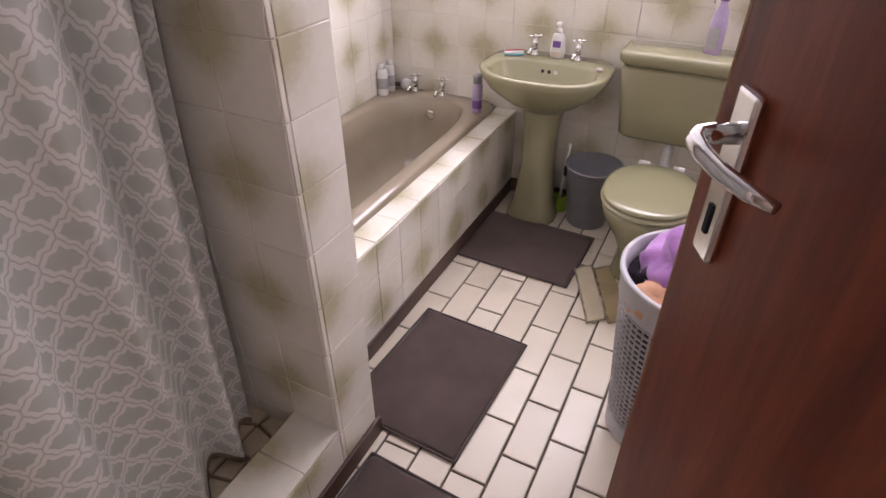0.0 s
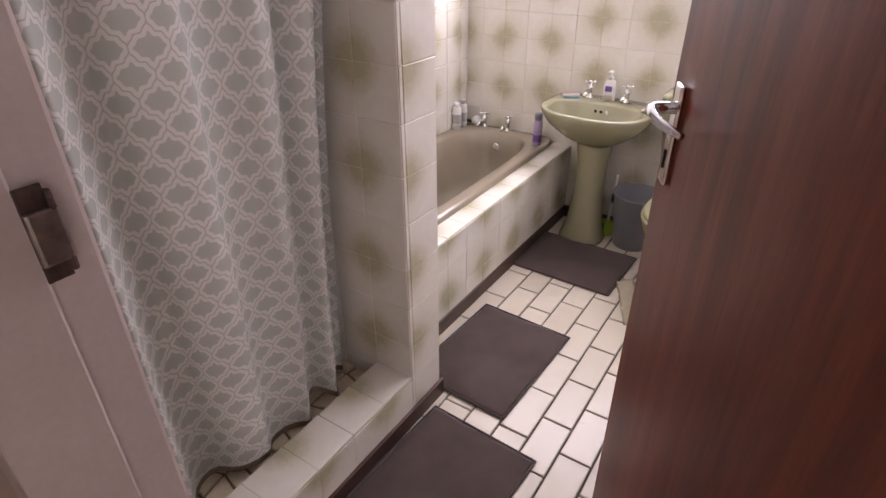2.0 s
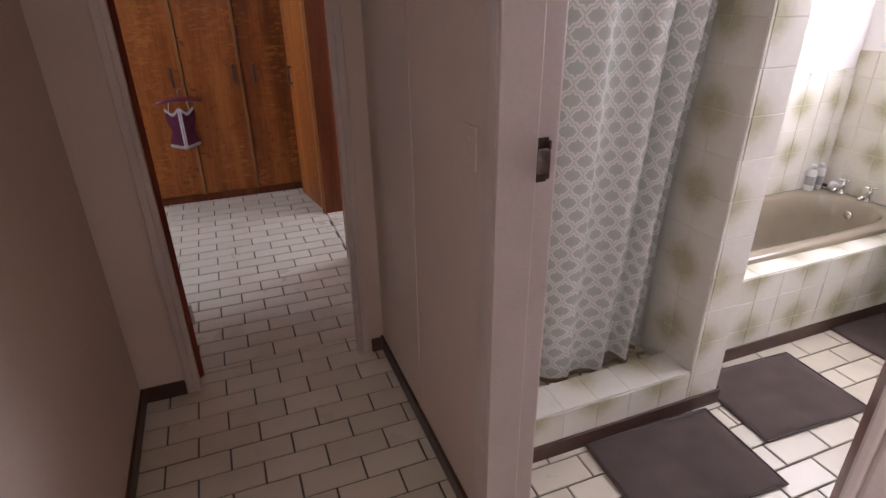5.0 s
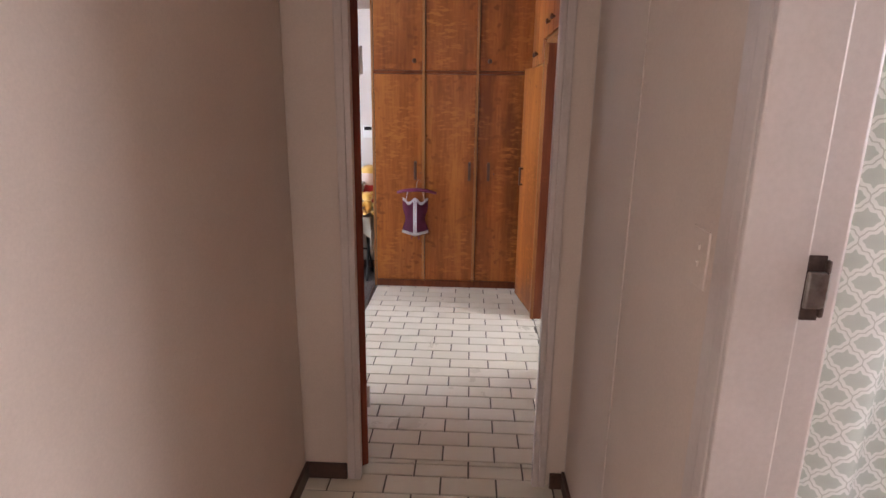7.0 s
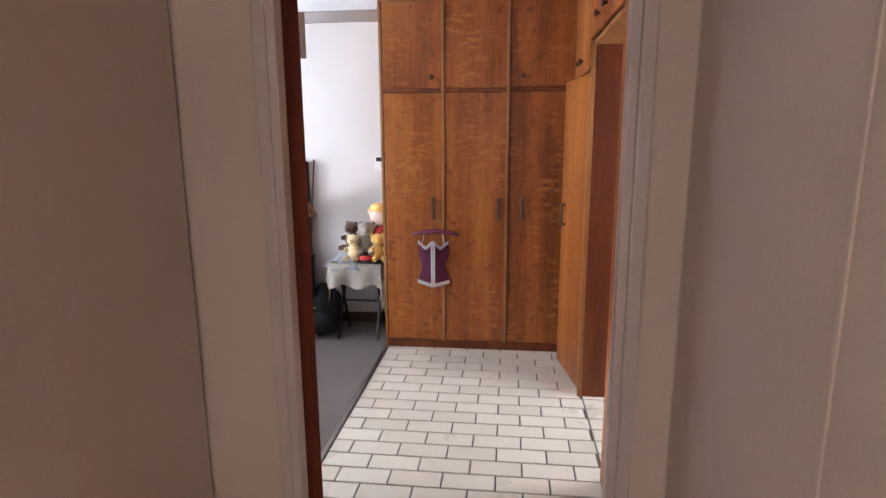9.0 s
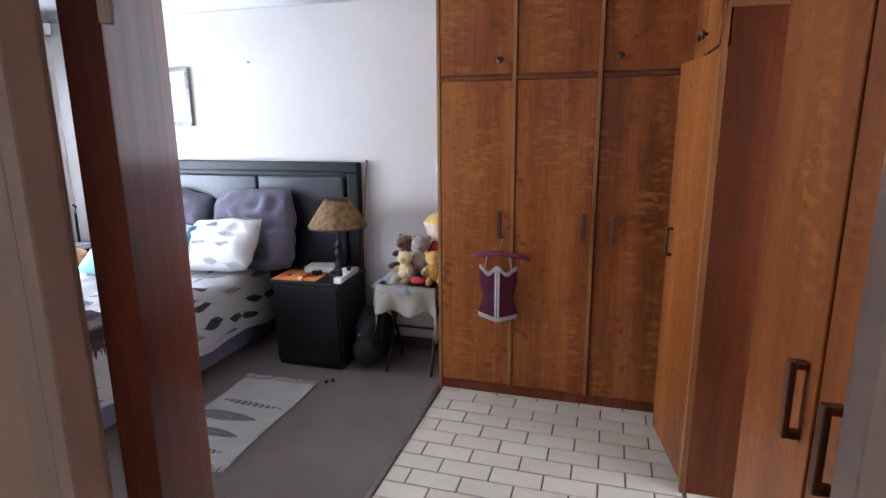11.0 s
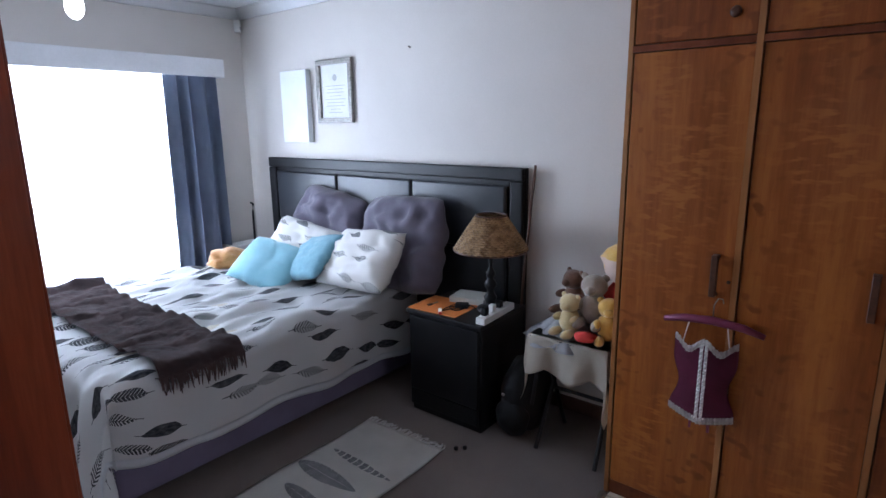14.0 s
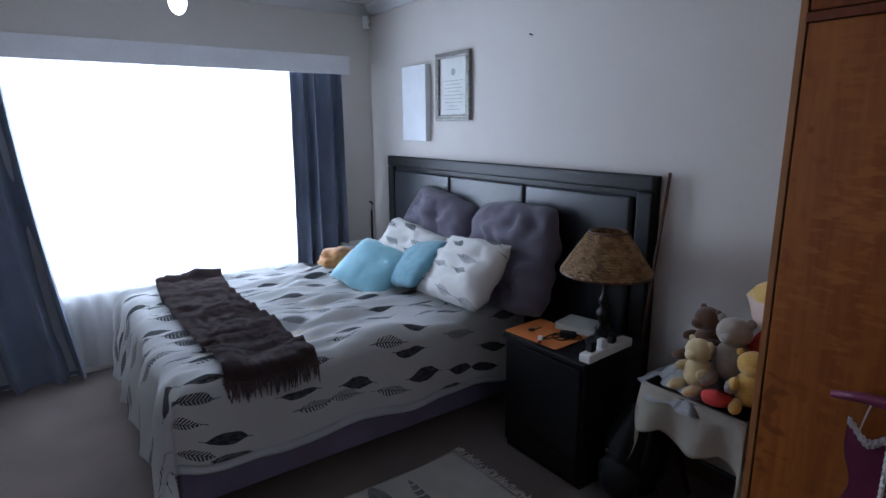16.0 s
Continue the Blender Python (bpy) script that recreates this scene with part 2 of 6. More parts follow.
def glow_material(name, color, strength):
    m = bpy.data.materials.new(name)
    m.use_nodes = True
    nt = m.node_tree
    e = node(nt, "Emission")
    e.inputs[0].default_value, e.inputs[1].default_value = (*color, 1), strength
    nt.links.new(e.outputs[0], nt.nodes["Material Output"].inputs[0])
    return m


M = {
    "plaster": surface("painted_plaster", (0.57, 0.47, 0.40), (0.65, 0.54, 0.46), 1.6, 0.75, fine=160, bumps=0.12),
    "plaster_bed": surface("bedroom_paint", (0.60, 0.56, 0.52), (0.66, 0.62, 0.58), 1.4, 0.75, fine=160, bumps=0.12),
    "white_wall": surface("white_plaster", (0.74, 0.70, 0.67), (0.80, 0.77, 0.74), 2.0, 0.7, fine=150, bumps=0.1),
    "ceiling": surface("ceiling_white", (0.72, 0.72, 0.72), (0.80, 0.80, 0.80), 2, 0.8, fine=120, bumps=0.05),
    "frame_paint": surface("gloss_frame_paint", (0.50, 0.43, 0.39), (0.58, 0.50, 0.46), 5, 0.35, fine=90, bumps=0.06),
    "skirt": surface("brown_skirting", (0.055, 0.028, 0.020), (0.095, 0.048, 0.034), 9, 0.45, fine=80, bumps=0.1),
    "grout": surface("dark_grout", (0.085, 0.07, 0.055), (0.14, 0.115, 0.09), 14, 0.9, fine=120, bumps=0.3),
    "wall_grout": surface("pale_grout", (0.56, 0.52, 0.44), (0.68, 0.64, 0.56), 14, 0.9, fine=120, bumps=0.2),
    "walltile": wall_tile_material(),
    "floortile": floor_tile_material(),
    "sapele": timber("sapele_veneer", (0.160, 0.037, 0.007), (0.262, 0.074, 0.013), (0.39, 0.133, 0.026), 0.38, 0.12, 0.8),
    # darker, redder sapele: painted-in shade on the end panel, own tone on rails
    "redwood": timber("dark_red_sapele", (0.095, 0.020, 0.006), (0.150, 0.034, 0.009), (0.215, 0.058, 0.016), 0.42, 0.08, 0.35),
    "sapele_edge": timber("sapele_lipping", (0.20, 0.075, 0.022), (0.29, 0.12, 0.038), (0.38, 0.17, 0.06), 0.4, 0.2),
    "mahogany": timber("mahogany_door", (0.100, 0.017, 0.008), (0.185, 0.035, 0.014), (0.285, 0.068, 0.027), 0.38, 0.04, 0.0, 11),
    "darkwood": surface("dark_handle_wood", (0.05, 0.018, 0.010), (0.10, 0.036, 0.018), 30, 0.4, fine=120),
    "carpet": surface("brown_carpet", (0.100, 0.072, 0.059), (0.160, 0.119, 0.097), 3, 0.95, fine=420, bumps=0.9, dist=0.006, sheen=0.2),
    "mat": surface("brown_bath_mat", (0.135, 0.094, 0.082), (0.205, 0.15, 0.132), 5, 0.95, fine=330, bumps=0.35, dist=0.004, sheen=0.3),
    "mat_edge": surface("mat_binding", (0.075, 0.058, 0.052), (0.11, 0.085, 0.076), 8, 0.9, fine=250, bumps=0.5),
    "olive": surface("olive_vitreous_china", (0.275, 0.262, 0.155), (0.310, 0.295, 0.178), 3, 0.16, fine=8, bumps=0.02, coat=0.4),
    "tub": surface("taupe_enamel", (0.275, 0.228, 0.165), (0.32, 0.27, 0.20), 3, 0.2, fine=9, bumps=0.02, coat=0.3),
    "chrome": surface("chrome", (0.72, 0.72, 0.72), (0.82, 0.82, 0.82), 20, 0.14, 1.0, fine=90, bumps=0.0),
    "steel": surface("worn_steel", (0.28, 0.25, 0.22), (0.45, 0.42, 0.38), 40, 0.4, 1.0, fine=120),
    "rust": surface("dark_rusty_steel", (0.05, 0.03, 0.025), (0.14, 0.09, 0.07), 50, 0.6, 0.6, fine=120),
    "grey_plastic": surface("grey_plastic", (0.23, 0.235, 0.26), (0.27, 0.275, 0.30), 6, 0.45, fine=60, bumps=0.05),
    "basket": surface("pale_grey_plastic", (0.42, 0.42, 0.44), (0.50, 0.50, 0.52), 6, 0.4, fine=60, bumps=0.05),
    "lime": surface("lime_plastic", (0.26, 0.42, 0.03), (0.33, 0.50, 0.05), 6, 0.35, fine=60, bumps=0.03),
    "white_plastic": surface("white_plastic", (0.70, 0.70, 0.68), (0.78, 0.78, 0.76), 6, 0.35, fine=60, bumps=0.03),
    "purple_plastic": surface("purple_plastic", (0.16, 0.07, 0.30), (0.24, 0.12, 0.40), 6, 0.35, fine=60, bumps=0.03),
    "lilac": surface("lilac_print", (0.36, 0.28, 0.46), (0.50, 0.40, 0.58), 18, 0.4, fine=60, bumps=0.03),
    "lilac_cloth": surface("lilac_towelling", (0.38, 0.16, 0.47), (0.50, 0.24, 0.58), 8, 0.95, fine=260, bumps=0.7, sheen=0.4),
    "dark_cloth": surface("dark_laundry", (0.02, 0.02, 0.03), (0.06, 0.05, 0.07), 8, 0.9, fine=200, bumps=0.4),
    "peach_cloth": surface("peach_laundry", (0.55, 0.28, 0.16), (0.66, 0.38, 0.24), 8, 0.9, fine=200, bumps=0.4),
    "stone": surface("broken_stone", (0.64, 0.55, 0.38), (0.80, 0.71, 0.54), 9, 0.6, fine=70, bumps=0.3),
    "mould": surface("stained_mortar", (0.19, 0.145, 0.09), (0.34, 0.27, 0.18), 12, 0.9, fine=90, bumps=0.5),
    "black_wood": surface("black_lacquer", (0.005, 0.005, 0.006), (0.010, 0.0095, 0.011), 8, 0.4, fine=90, bumps=0.06, spec=0.28),
    "black_leather": surface("black_leatherette", (0.010, 0.011, 0.014), (0.018, 0.021, 0.028), 6, 0.33, fine=260, bumps=0.2),
    "black_cloth": surface("black_nylon", (0.005, 0.005, 0.006), (0.011, 0.011, 0.012), 9, 0.7, fine=220, bumps=0.4, spec=0.3),
    "plum": surface("plum_grey_cotton", (0.085, 0.074, 0.105), (0.130, 0.114, 0.152), 5, 0.85, fine=320, bumps=0.3, sheen=0.2),
    "base_cloth": surface("mauve_bed_base", (0.125, 0.105, 0.165), (0.17, 0.145, 0.22), 5, 0.9, fine=300, bumps=0.4),
    "aqua": surface("aqua_velvet", (0.16, 0.38, 0.46), (0.23, 0.47, 0.55), 6, 0.7, fine=260, bumps=0.3, sheen=0.5),
    "teal": surface("teal_knit", (0.10, 0.24, 0.30), (0.16, 0.33, 0.40), 30, 0.85, fine=200, bumps=0.6, sheen=0.3),
    "throw": surface("brown_woollen_throw", (0.036, 0.019, 0.019), (0.088, 0.049, 0.046), 12, 0.98, fine=240, bumps=1.0, dist=0.008, sheen=0.06),
    "curtain": surface("blue_grey_curtain", (0.105, 0.128, 0.19), (0.165, 0.195, 0.27), 4, 0.7, fine=300, bumps=0.25, sheen=0.2),
    "fur": surface("ginger_plush", (0.36, 0.15, 0.04), (0.60, 0.33, 0.13), 14, 0.95, fine=160, bumps=0.9, sheen=0.4),
    "bear_grey": surface("grey_plush", (0.26, 0.22, 0.18), (0.38, 0.33, 0.28), 18, 0.95, fine=220, bumps=0.8, sheen=0.4),
    "bear_cream": surface("cream_plush", (0.55, 0.42, 0.20), (0.68, 0.55, 0.32), 18, 0.95, fine=220, bumps=0.8, sheen=0.4),
    "bear_brown": surface("brown_plush", (0.10, 0.045, 0.025), (0.17, 0.08, 0.045), 18, 0.95, fine=220, bumps=0.8, sheen=0.4),
    "yellow_plush": surface("yellow_plush", (0.60, 0.34, 0.06), (0.72, 0.46, 0.12), 18, 0.95, fine=220, bumps=0.8, sheen=0.4),
    "doll_face": surface("doll_face_cotton", (0.62, 0.46, 0.38), (0.70, 0.54, 0.46), 9, 0.9, fine=240, bumps=0.2),
    "red_cloth": surface("red_felt", (0.38, 0.02, 0.02), (0.52, 0.04, 0.03), 12, 0.9, fine=220, bumps=0.4),
    "burgundy": surface("burgundy_satin", (0.12, 0.012, 0.045), (0.19, 0.022, 0.075), 14, 0.5, fine=240, bumps=0.3),
    "lace": surface("white_lace", (0.60, 0.56, 0.56), (0.74, 0.70, 0.70), 40, 0.9, fine=260, bumps=0.7),
    "linen": surface("cream_linen", (0.55, 0.49, 0.40), (0.66, 0.60, 0.51), 7, 0.9, fine=260, bumps=0.4),
    "film": surface("crinkled_cellophane", (0.42, 0.42, 0.44), (0.60, 0.60, 0.62), 18, 0.18, fine=40, bumps=0.6),
    "rug_cotton": surface("woven_rug_cotton", (0.56, 0.53, 0.49), (0.68, 0.65, 0.60), 7, 0.95, fine=300, bumps=0.7, dist=0.004),
    "rug_ink": surface("grey_rug_print", (0.09, 0.087, 0.092), (0.22, 0.21, 0.215), 22, 0.95, fine=300, bumps=0.7, dist=0.004),
    "rug_fringe": surface("cotton_fringe", (0.50, 0.47, 0.43), (0.60, 0.57, 0.53), 30, 0.95, fine=260, bumps=0.6),
    "duvet": feather_material("feather_print_cotton", (0.74, 0.735, 0.73), (0.022, 0.026, 0.036), (0.24, 0.112), "UV", 14, 0.95),
    "pillow_print": feather_material("feather_print_pillowcase", (0.60, 0.585, 0.56), (0.08, 0.085, 0.09), (0.22, 0.10), "UV", 15, 0.75),
    "wicker": wicker_material(),
    "trellis": trellis_material(),
    "orange_paper": surface("orange_card", (0.60, 0.17, 0.03), (0.70, 0.22, 0.05), 9, 0.6, fine=60, bumps=0.03),
    "paper": surface("paper", (0.66, 0.66, 0.63), (0.74, 0.74, 0.72), 9, 0.7, fine=60, bumps=0.03),
    "canvas": surface("white_canvas", (0.72, 0.74, 0.76), (0.78, 0.80, 0.82), 9, 0.8, fine=320, bumps=0.2),
    "print_grey": surface("grey_print", (0.34, 0.34, 0.34), (0.42, 0.42, 0.42), 9, 0.7, fine=60, bumps=0.0),
    "silver": surface("pewter_moulding", (0.14, 0.13, 0.12), (0.36, 0.34, 0.31), 60, 0.4, 0.4, fine=160, bumps=0.5),
    "pelmet": surface("pelmet_paint", (0.66, 0.66, 0.67), (0.74, 0.74, 0.75), 4, 0.5, fine=60, bumps=0.05),
    "toilet_rug": surface("cream_shag", (0.72, 0.64, 0.46), (0.82, 0.75, 0.58), 10, 0.98, fine=200, bumps=0.2, dist=0.01, sheen=0.3),
    "toilet_rug_band": surface("tan_shag", (0.52, 0.42, 0.22), (0.62, 0.51, 0.30), 10, 0.98, fine=200, bumps=0.2, dist=0.01, sheen=0.3),
    "cyan_plastic": surface("cyan_plastic", (0.02, 0.36, 0.44), (0.04, 0.45, 0.54), 6, 0.3, fine=60, bumps=0.0),
    "glass": glass_material("window_glass"),
    "sheer": sheer_material(),
    "daylight": glow_material("bright_overcast", (0.93, 0.97, 1.0), 5.0),
    "bulb": glow_material("lit_bulb", (1.0, 0.97, 0.92), 14.0),
    "sponge": surface("white_sponge", (0.62, 0.62, 0.60), (0.74, 0.74, 0.72), 30, 0.95, fine=120, bumps=0.8),
    "book": surface("book_cover", (0.50, 0.52, 0.48), (0.58, 0.60, 0.55), 9, 0.6, fine=60, bumps=0.03),
}


# ---- building helpers ----
def link(name, bm, material, parent=None, smooth=False):
    me = bpy.data.meshes.new(name)
    bm.normal_update()
    if smooth:
        for f in bm.faces:
            f.smooth = True
    bm.to_mesh(me)
    bm.free()
    mats = material if isinstance(material, (list, tuple)) else [material]
    for k in mats:
        me.materials.append(M[k])
    ob = new(name, me)
    if parent:
        ob.parent = parent
    return ob


def part(name, bm, material, parent, label="", smooth=False):
    ob = link(name, bm, material, parent, smooth)
    return tagged(ob, label) if label else ob


def thing(name, at, label, category, turn=0.0, group="", kind=""):
    ob = new(name)
    ob.empty_display_size = 0.05
    ob.matrix_world = pose(*at, 0, 0, turn)
    return tagged(ob, label, category, group, kind)


def structure(name, bm, material, label, category, smooth=False):
    return tagged(link(name, bm, material, None, smooth), label, category, "", "structure")


def box(x0, x1, y0, y1, z0, z1, bev=0.0, seg=2, bm=None):
    b = bmesh.new()
    bmesh.ops.create_cube(b, size=1)
    for v in b.verts:
        v.co = Vector(((x0 + x1) / 2 + v.co.x * (x1 - x0), (y0 + y1) / 2 + v.co.y * (y1 - y0), (z0 + z1) / 2 + v.co.z * (z1 - z0)))
    if bev:
        bmesh.ops.bevel(b, geom=list(b.edges), offset=bev, segments=seg, affect="EDGES", profile=0.6)
    return into(bm, b)


def into(bm, b):
    if bm is None:
        return b
    me = bpy.data.meshes.new("scratch")
    b.to_mesh(me)
    b.free()
    bm.from_mesh(me)
    bpy.data.meshes.remove(me)
    return bm


def moved(b, m, bm=None):
    b.transform(m)
    return into(bm, b)


def lathe(profile, n=32, bm=None, at=(0, 0, 0), sx=1.0, sy=1.0, caps=True):
    """A turned shape from (radius, height) pairs."""
    b = bmesh.new()
    rings = [[b.verts.new((at[0] + r * sx * math.cos(2 * math.pi * i / n), at[1] + r * sy * math.sin(2 * math.pi * i / n), at[2] + z)) for i in range(n)] for r, z in profile]
    for a, c in zip(rings, rings[1:]):
        for i in range(n):
            b.faces.new((a[i], a[(i + 1) % n], c[(i + 1) % n], c[i]))
    if caps:
        b.faces.new(rings[0][::-1])
        b.faces.new(rings[-1])
    return into(bm, b)


def loft(loops, bm=None, caps=(True, True)):
    b = bmesh.new()
    rings = [[b.verts.new(p) for p in loop] for loop in loops]
    n = len(rings[0])
    for a, c in zip(rings, rings[1:]):
        for i in range(n):
            b.faces.new((a[i], a[(i + 1) % n], c[(i + 1) % n], c[i]))
    if caps[0]:
        b.faces.new(rings[0][::-1])
    if caps[1]:
        b.faces.new(rings[-1])
    bmesh.ops.recalc_face_normals(b, faces=b.faces)
    return into(bm, b)


def oval(cx, cy, rx, ry, z, n=40, power=2.0):
    out = []
    for i in range(n):
        a = 2 * math.pi * i / n
        c, s = math.cos(a), math.sin(a)
        out.append((cx + rx * math.copysign(abs(c) ** (2 / power), c), cy + ry * math.copysign(abs(s) ** (2 / power), s), z))
    return out


def tube(points, r, n=10, bm=None, closed=False):
    """A round bar along points."""
    b = bmesh.new()
    pts = [Vector(p) for p in points]
    rings = []
    for i, p in enumerate(pts):
        d = (pts[min(i + 1, len(pts) - 1)] - pts[max(i - 1, 0)]).normalized()
        q = d.to_track_quat("Z", "Y")
        rr = r[i] if isinstance(r, (list, tuple)) else r
        rings.append([b.verts.new(p + q @ Vector((rr * math.cos(2 * math.pi * k / n), rr * math.sin(2 * math.pi * k / n), 0))) for k in range(n)])
    for a, c in zip(rings, rings[1:]):
        for k in range(n):
            b.faces.new((a[k], a[(k + 1) % n], c[(k + 1) % n], c[k]))
    b.faces.new(rings[0][::-1])
    b.faces.new(rings[-1])
    return into(bm, b)


def blob(at, rx, ry, rz, bm=None, lumps=0.0, seed=0, sub=3):
    b = bmesh.new()
    bmesh.ops.create_icosphere(b, subdivisions=sub, radius=1)
    for v in b.verts:
        k = 1 + lumps * noise.noise(v.co * 2.2 + Vector((seed * 7.1, 0, 0)))
        v.co = Vector((at[0] + v.co.x * rx * k, at[1] + v.co.y * ry * k, at[2] + v.co.z * rz * k))
    return into(bm, b)


def sheet(fn, nu, nv, thick=0.0, uv=None):
    """A cloth from fn(i / nu, j / nv); uv gives its flat size in metres."""
    b = bmesh.new()
    lay = b.loops.layers.uv.new("UVMap")
    g = [[b.verts.new(fn(i / nu, j / nv)) for j in range(nv + 1)] for i in range(nu + 1)]
    us, vs = uv or (1, 1)
    for i in range(nu):
        for j in range(nv):
            f = b.faces.new((g[i][j], g[i + 1][j], g[i + 1][j + 1], g[i][j + 1]))
            f.smooth = True
            for lo, (a, c) in zip(f.loops, ((i, j), (i + 1, j), (i + 1, j + 1), (i, j + 1))):
                lo[lay].uv = (a / nu * us, c / nv * vs)
    if thick:
        bmesh.ops.solidify(b, geom=list(b.faces), thickness=thick)
    return b


def tile_mesh(name, w, h, d, material, edge=0.004):
    """A glazed tile lying in xy with its face up."""
    b = bmesh.new()
    lo = [b.verts.new((sx * w / 2, sy * h / 2, 0)) for sx, sy in ((-1, -1), (1, -1), (1, 1), (-1, 1))]
    mid = [b.verts.new((sx * w / 2, sy * h / 2, d - edge * 0.6)) for sx, sy in ((-1, -1), (1, -1), (1, 1), (-1, 1))]
    up = [b.verts.new((sx * (w / 2 - edge), sy * (h / 2 - edge), d)) for sx, sy in ((-1, -1), (1, -1), (1, 1), (-1, 1))]
    for a, c in ((lo, mid), (mid, up)):
        for i in range(4):
            b.faces.new((a[i], a[(i + 1) % 4], c[(i + 1) % 4], c[i]))
    b.faces.new(up)
    me = bpy.data.meshes.new(name)
    b.normal_update()
    b.to_mesh(me)
    b.free()
    me.materials.append(M[material])
    return me


# ---- the setting ----
CEIL = 2.425
BATH_N, BATH_W, BATH_E, BATH_S = 2.48, -1.71, 0.42, -0.30
HALL_N, HALL_S = -0.435, -1.54
DOOR_E, DOOR_W = -1.735, -1.845
BED_W, BED_S = -4.89, -5.0
CAR_Y = -1.665

structure("floor", box(-5.3, 3.0, -5.5, 3.0, -0.15, -0.008), "grout", "dark cement bed under the cream floor tiles", "floor")
structure("ceiling", box(-5.2, 3.0, -5.3, 2.9, CEIL, CEIL + 0.1), "ceiling", "plain white painted ceiling", "ceiling")

# bathroom walls
b = box(-0.555, 0.385, HALL_N, BATH_S, 2.09, CEIL)
box(DOOR_W + 0.122, -0.555, HALL_N, BATH_S, -0.01, CEIL, bm=b)
box(0.385, 2.6, HALL_N, BATH_S, -0.01, CEIL, bm=b)
structure("wall_hall_north", b, "plaster", "beige painted wall between hall and bathroom", "wall")
WX0, WX1, WZ0, WZ1 = -1.55, 0.30, 1.335, 2.25
b = box(BATH_W - 0.15, WX0, BATH_N, BATH_N + 0.2, -0.01, CEIL)
box(WX1, BATH_E + 0.15, BATH_N, BATH_N + 0.2, -0.01, CEIL, bm=b)
box(WX0, WX1, BATH_N, BATH_N + 0.2, -0.01, WZ0, bm=b)
box(WX0, WX1, BATH_N, BATH_N + 0.2, WZ1, CEIL, bm=b)
wall_n = structure("wall_bath_north", b, "white_wall", "white plastered bathroom wall tiled to the window sill", "wall")
wall_w = structure("wall_bath_west", box(BATH_W - 0.15, BATH_W, BATH_S, BATH_N, -0.01, CEIL), "white_wall", "white bathroom wall tiled along the tub", "wall")
structure("wall_bath_east", box(BATH_E, BATH_E + 0.15, BATH_S, BATH_N, -0.01, CEIL), "white_wall", "plain white bathroom wall beside the door", "wall")
PIL_X, PIL_Y0, PIL_Y1 = -0.80, 0.628, 0.790
wall_p = structure("wall_shower_partition", box(BATH_W, PIL_X, PIL_Y0, PIL_Y1, -0.01, CEIL), "wall_grout", "tiled partition between shower and bathtub", "wall")

# hall and bedroom walls
# the opening at x 1.15 to 2.15 is added for the hall fill light
b = box(DOOR_W + 0.122, 1.15, HALL_S - 0.12, HALL_S, -0.01, CEIL)
box(2.15, 2.6, HALL_S - 0.12, HALL_S, -0.01, CEIL, bm=b)
box(1.15, 2.15, HALL_S - 0.12, HALL_S, -0.01, 0.9, bm=b)
box(1.15, 2.15, HALL_S - 0.12, HALL_S, 2.1, CEIL, bm=b)
structure("wall_hall_south", b, "plaster", "beige painted hall wall", "wall")
structure("wall_hall_east", box(2.45, 2.6, HALL_S, HALL_N, -0.01, CEIL), "plaster", "plain painted hall end wall", "wall")
b = box(DOOR_W, DOOR_E, HALL_S - 0.12, -1.40, -0.01, CEIL)
box(DOOR_W + 0.06, DOOR_E, -1.40, -1.357, -0.01, CEIL, bm=b)
box(DOOR_W, DOOR_E, -0.513, HALL_N, -0.01, CEIL, bm=b)
box(DOOR_W, DOOR_E, -1.357, -0.513, 2.10, CEIL, bm=b)
box(DOOR_W, DOOR_W + 0.06, -1.40, -1.357, 2.10, CEIL, bm=b)
structure("wall_hall_west", b, "plaster", "painted wall with the bedroom doorway", "wall")
structure("wall_bedroom_east", box(DOOR_W, DOOR_W + 0.12, BED_S, HALL_S - 0.12, -0.01, CEIL), "plaster_bed", "painted bedroom wall beside the door", "wall")
structure("wall_cupboard_east", box(DOOR_W, DOOR_W + 0.12, HALL_N, 1.2, -0.01, CEIL), "plaster_bed", "painted wall behind the tall cupboard", "wall")
structure("wall_bedroom_west", box(BED_W - 0.15, BED_W, BED_S - 0.2, 1.2, -0.01, CEIL), "plaster_bed", "pale painted wall behind the bed", "wall")
BX0, BX1, BZ0, BZ1 = -4.50, -2.15, 0.53, 2.0
b = box(BED_W, BX0, BED_S - 0.2, BED_S, -0.01, CEIL)
box(BX1, DOOR_W + 0.12, BED_S - 0.2, BED_S, -0.01, CEIL, bm=b)
box(BX0, BX1, BED_S - 0.2, BED_S, -0.01, BZ0, bm=b)
box(BX0, BX1, BED_S - 0.2, BED_S, BZ1, CEIL, bm=b)
structure("wall_bedroom_south", b, "plaster_bed", "painted bedroom wall around a wide window", "wall")
b = box(BED_W, -3.70, 0.25, 0.35, -0.01, CEIL)
box(-2.75, DOOR_W, 0.25, 0.35, -0.01, CEIL, bm=b)
box(-3.70, -3.60, 0.35, 1.1, -0.01, CEIL, bm=b)
box(-2.85, -2.75, 0.35, 1.1, -0.01, CEIL, bm=b)
box(-3.70, -2.75, 1.1, 1.2, -0.01, 0.85, bm=b)
box(-3.70, -2.75, 1.1, 1.2, 2.15, CEIL, bm=b)
structure("wall_bedroom_north", b, "plaster_bed", "painted wall behind the built-in cupboards with a passage", "wall")

structure("carpet", box(BED_W, DOOR_W, BED_S, CAR_Y, -0.008, 0.004), "carpet", "worn brown fitted carpet", "carpet")
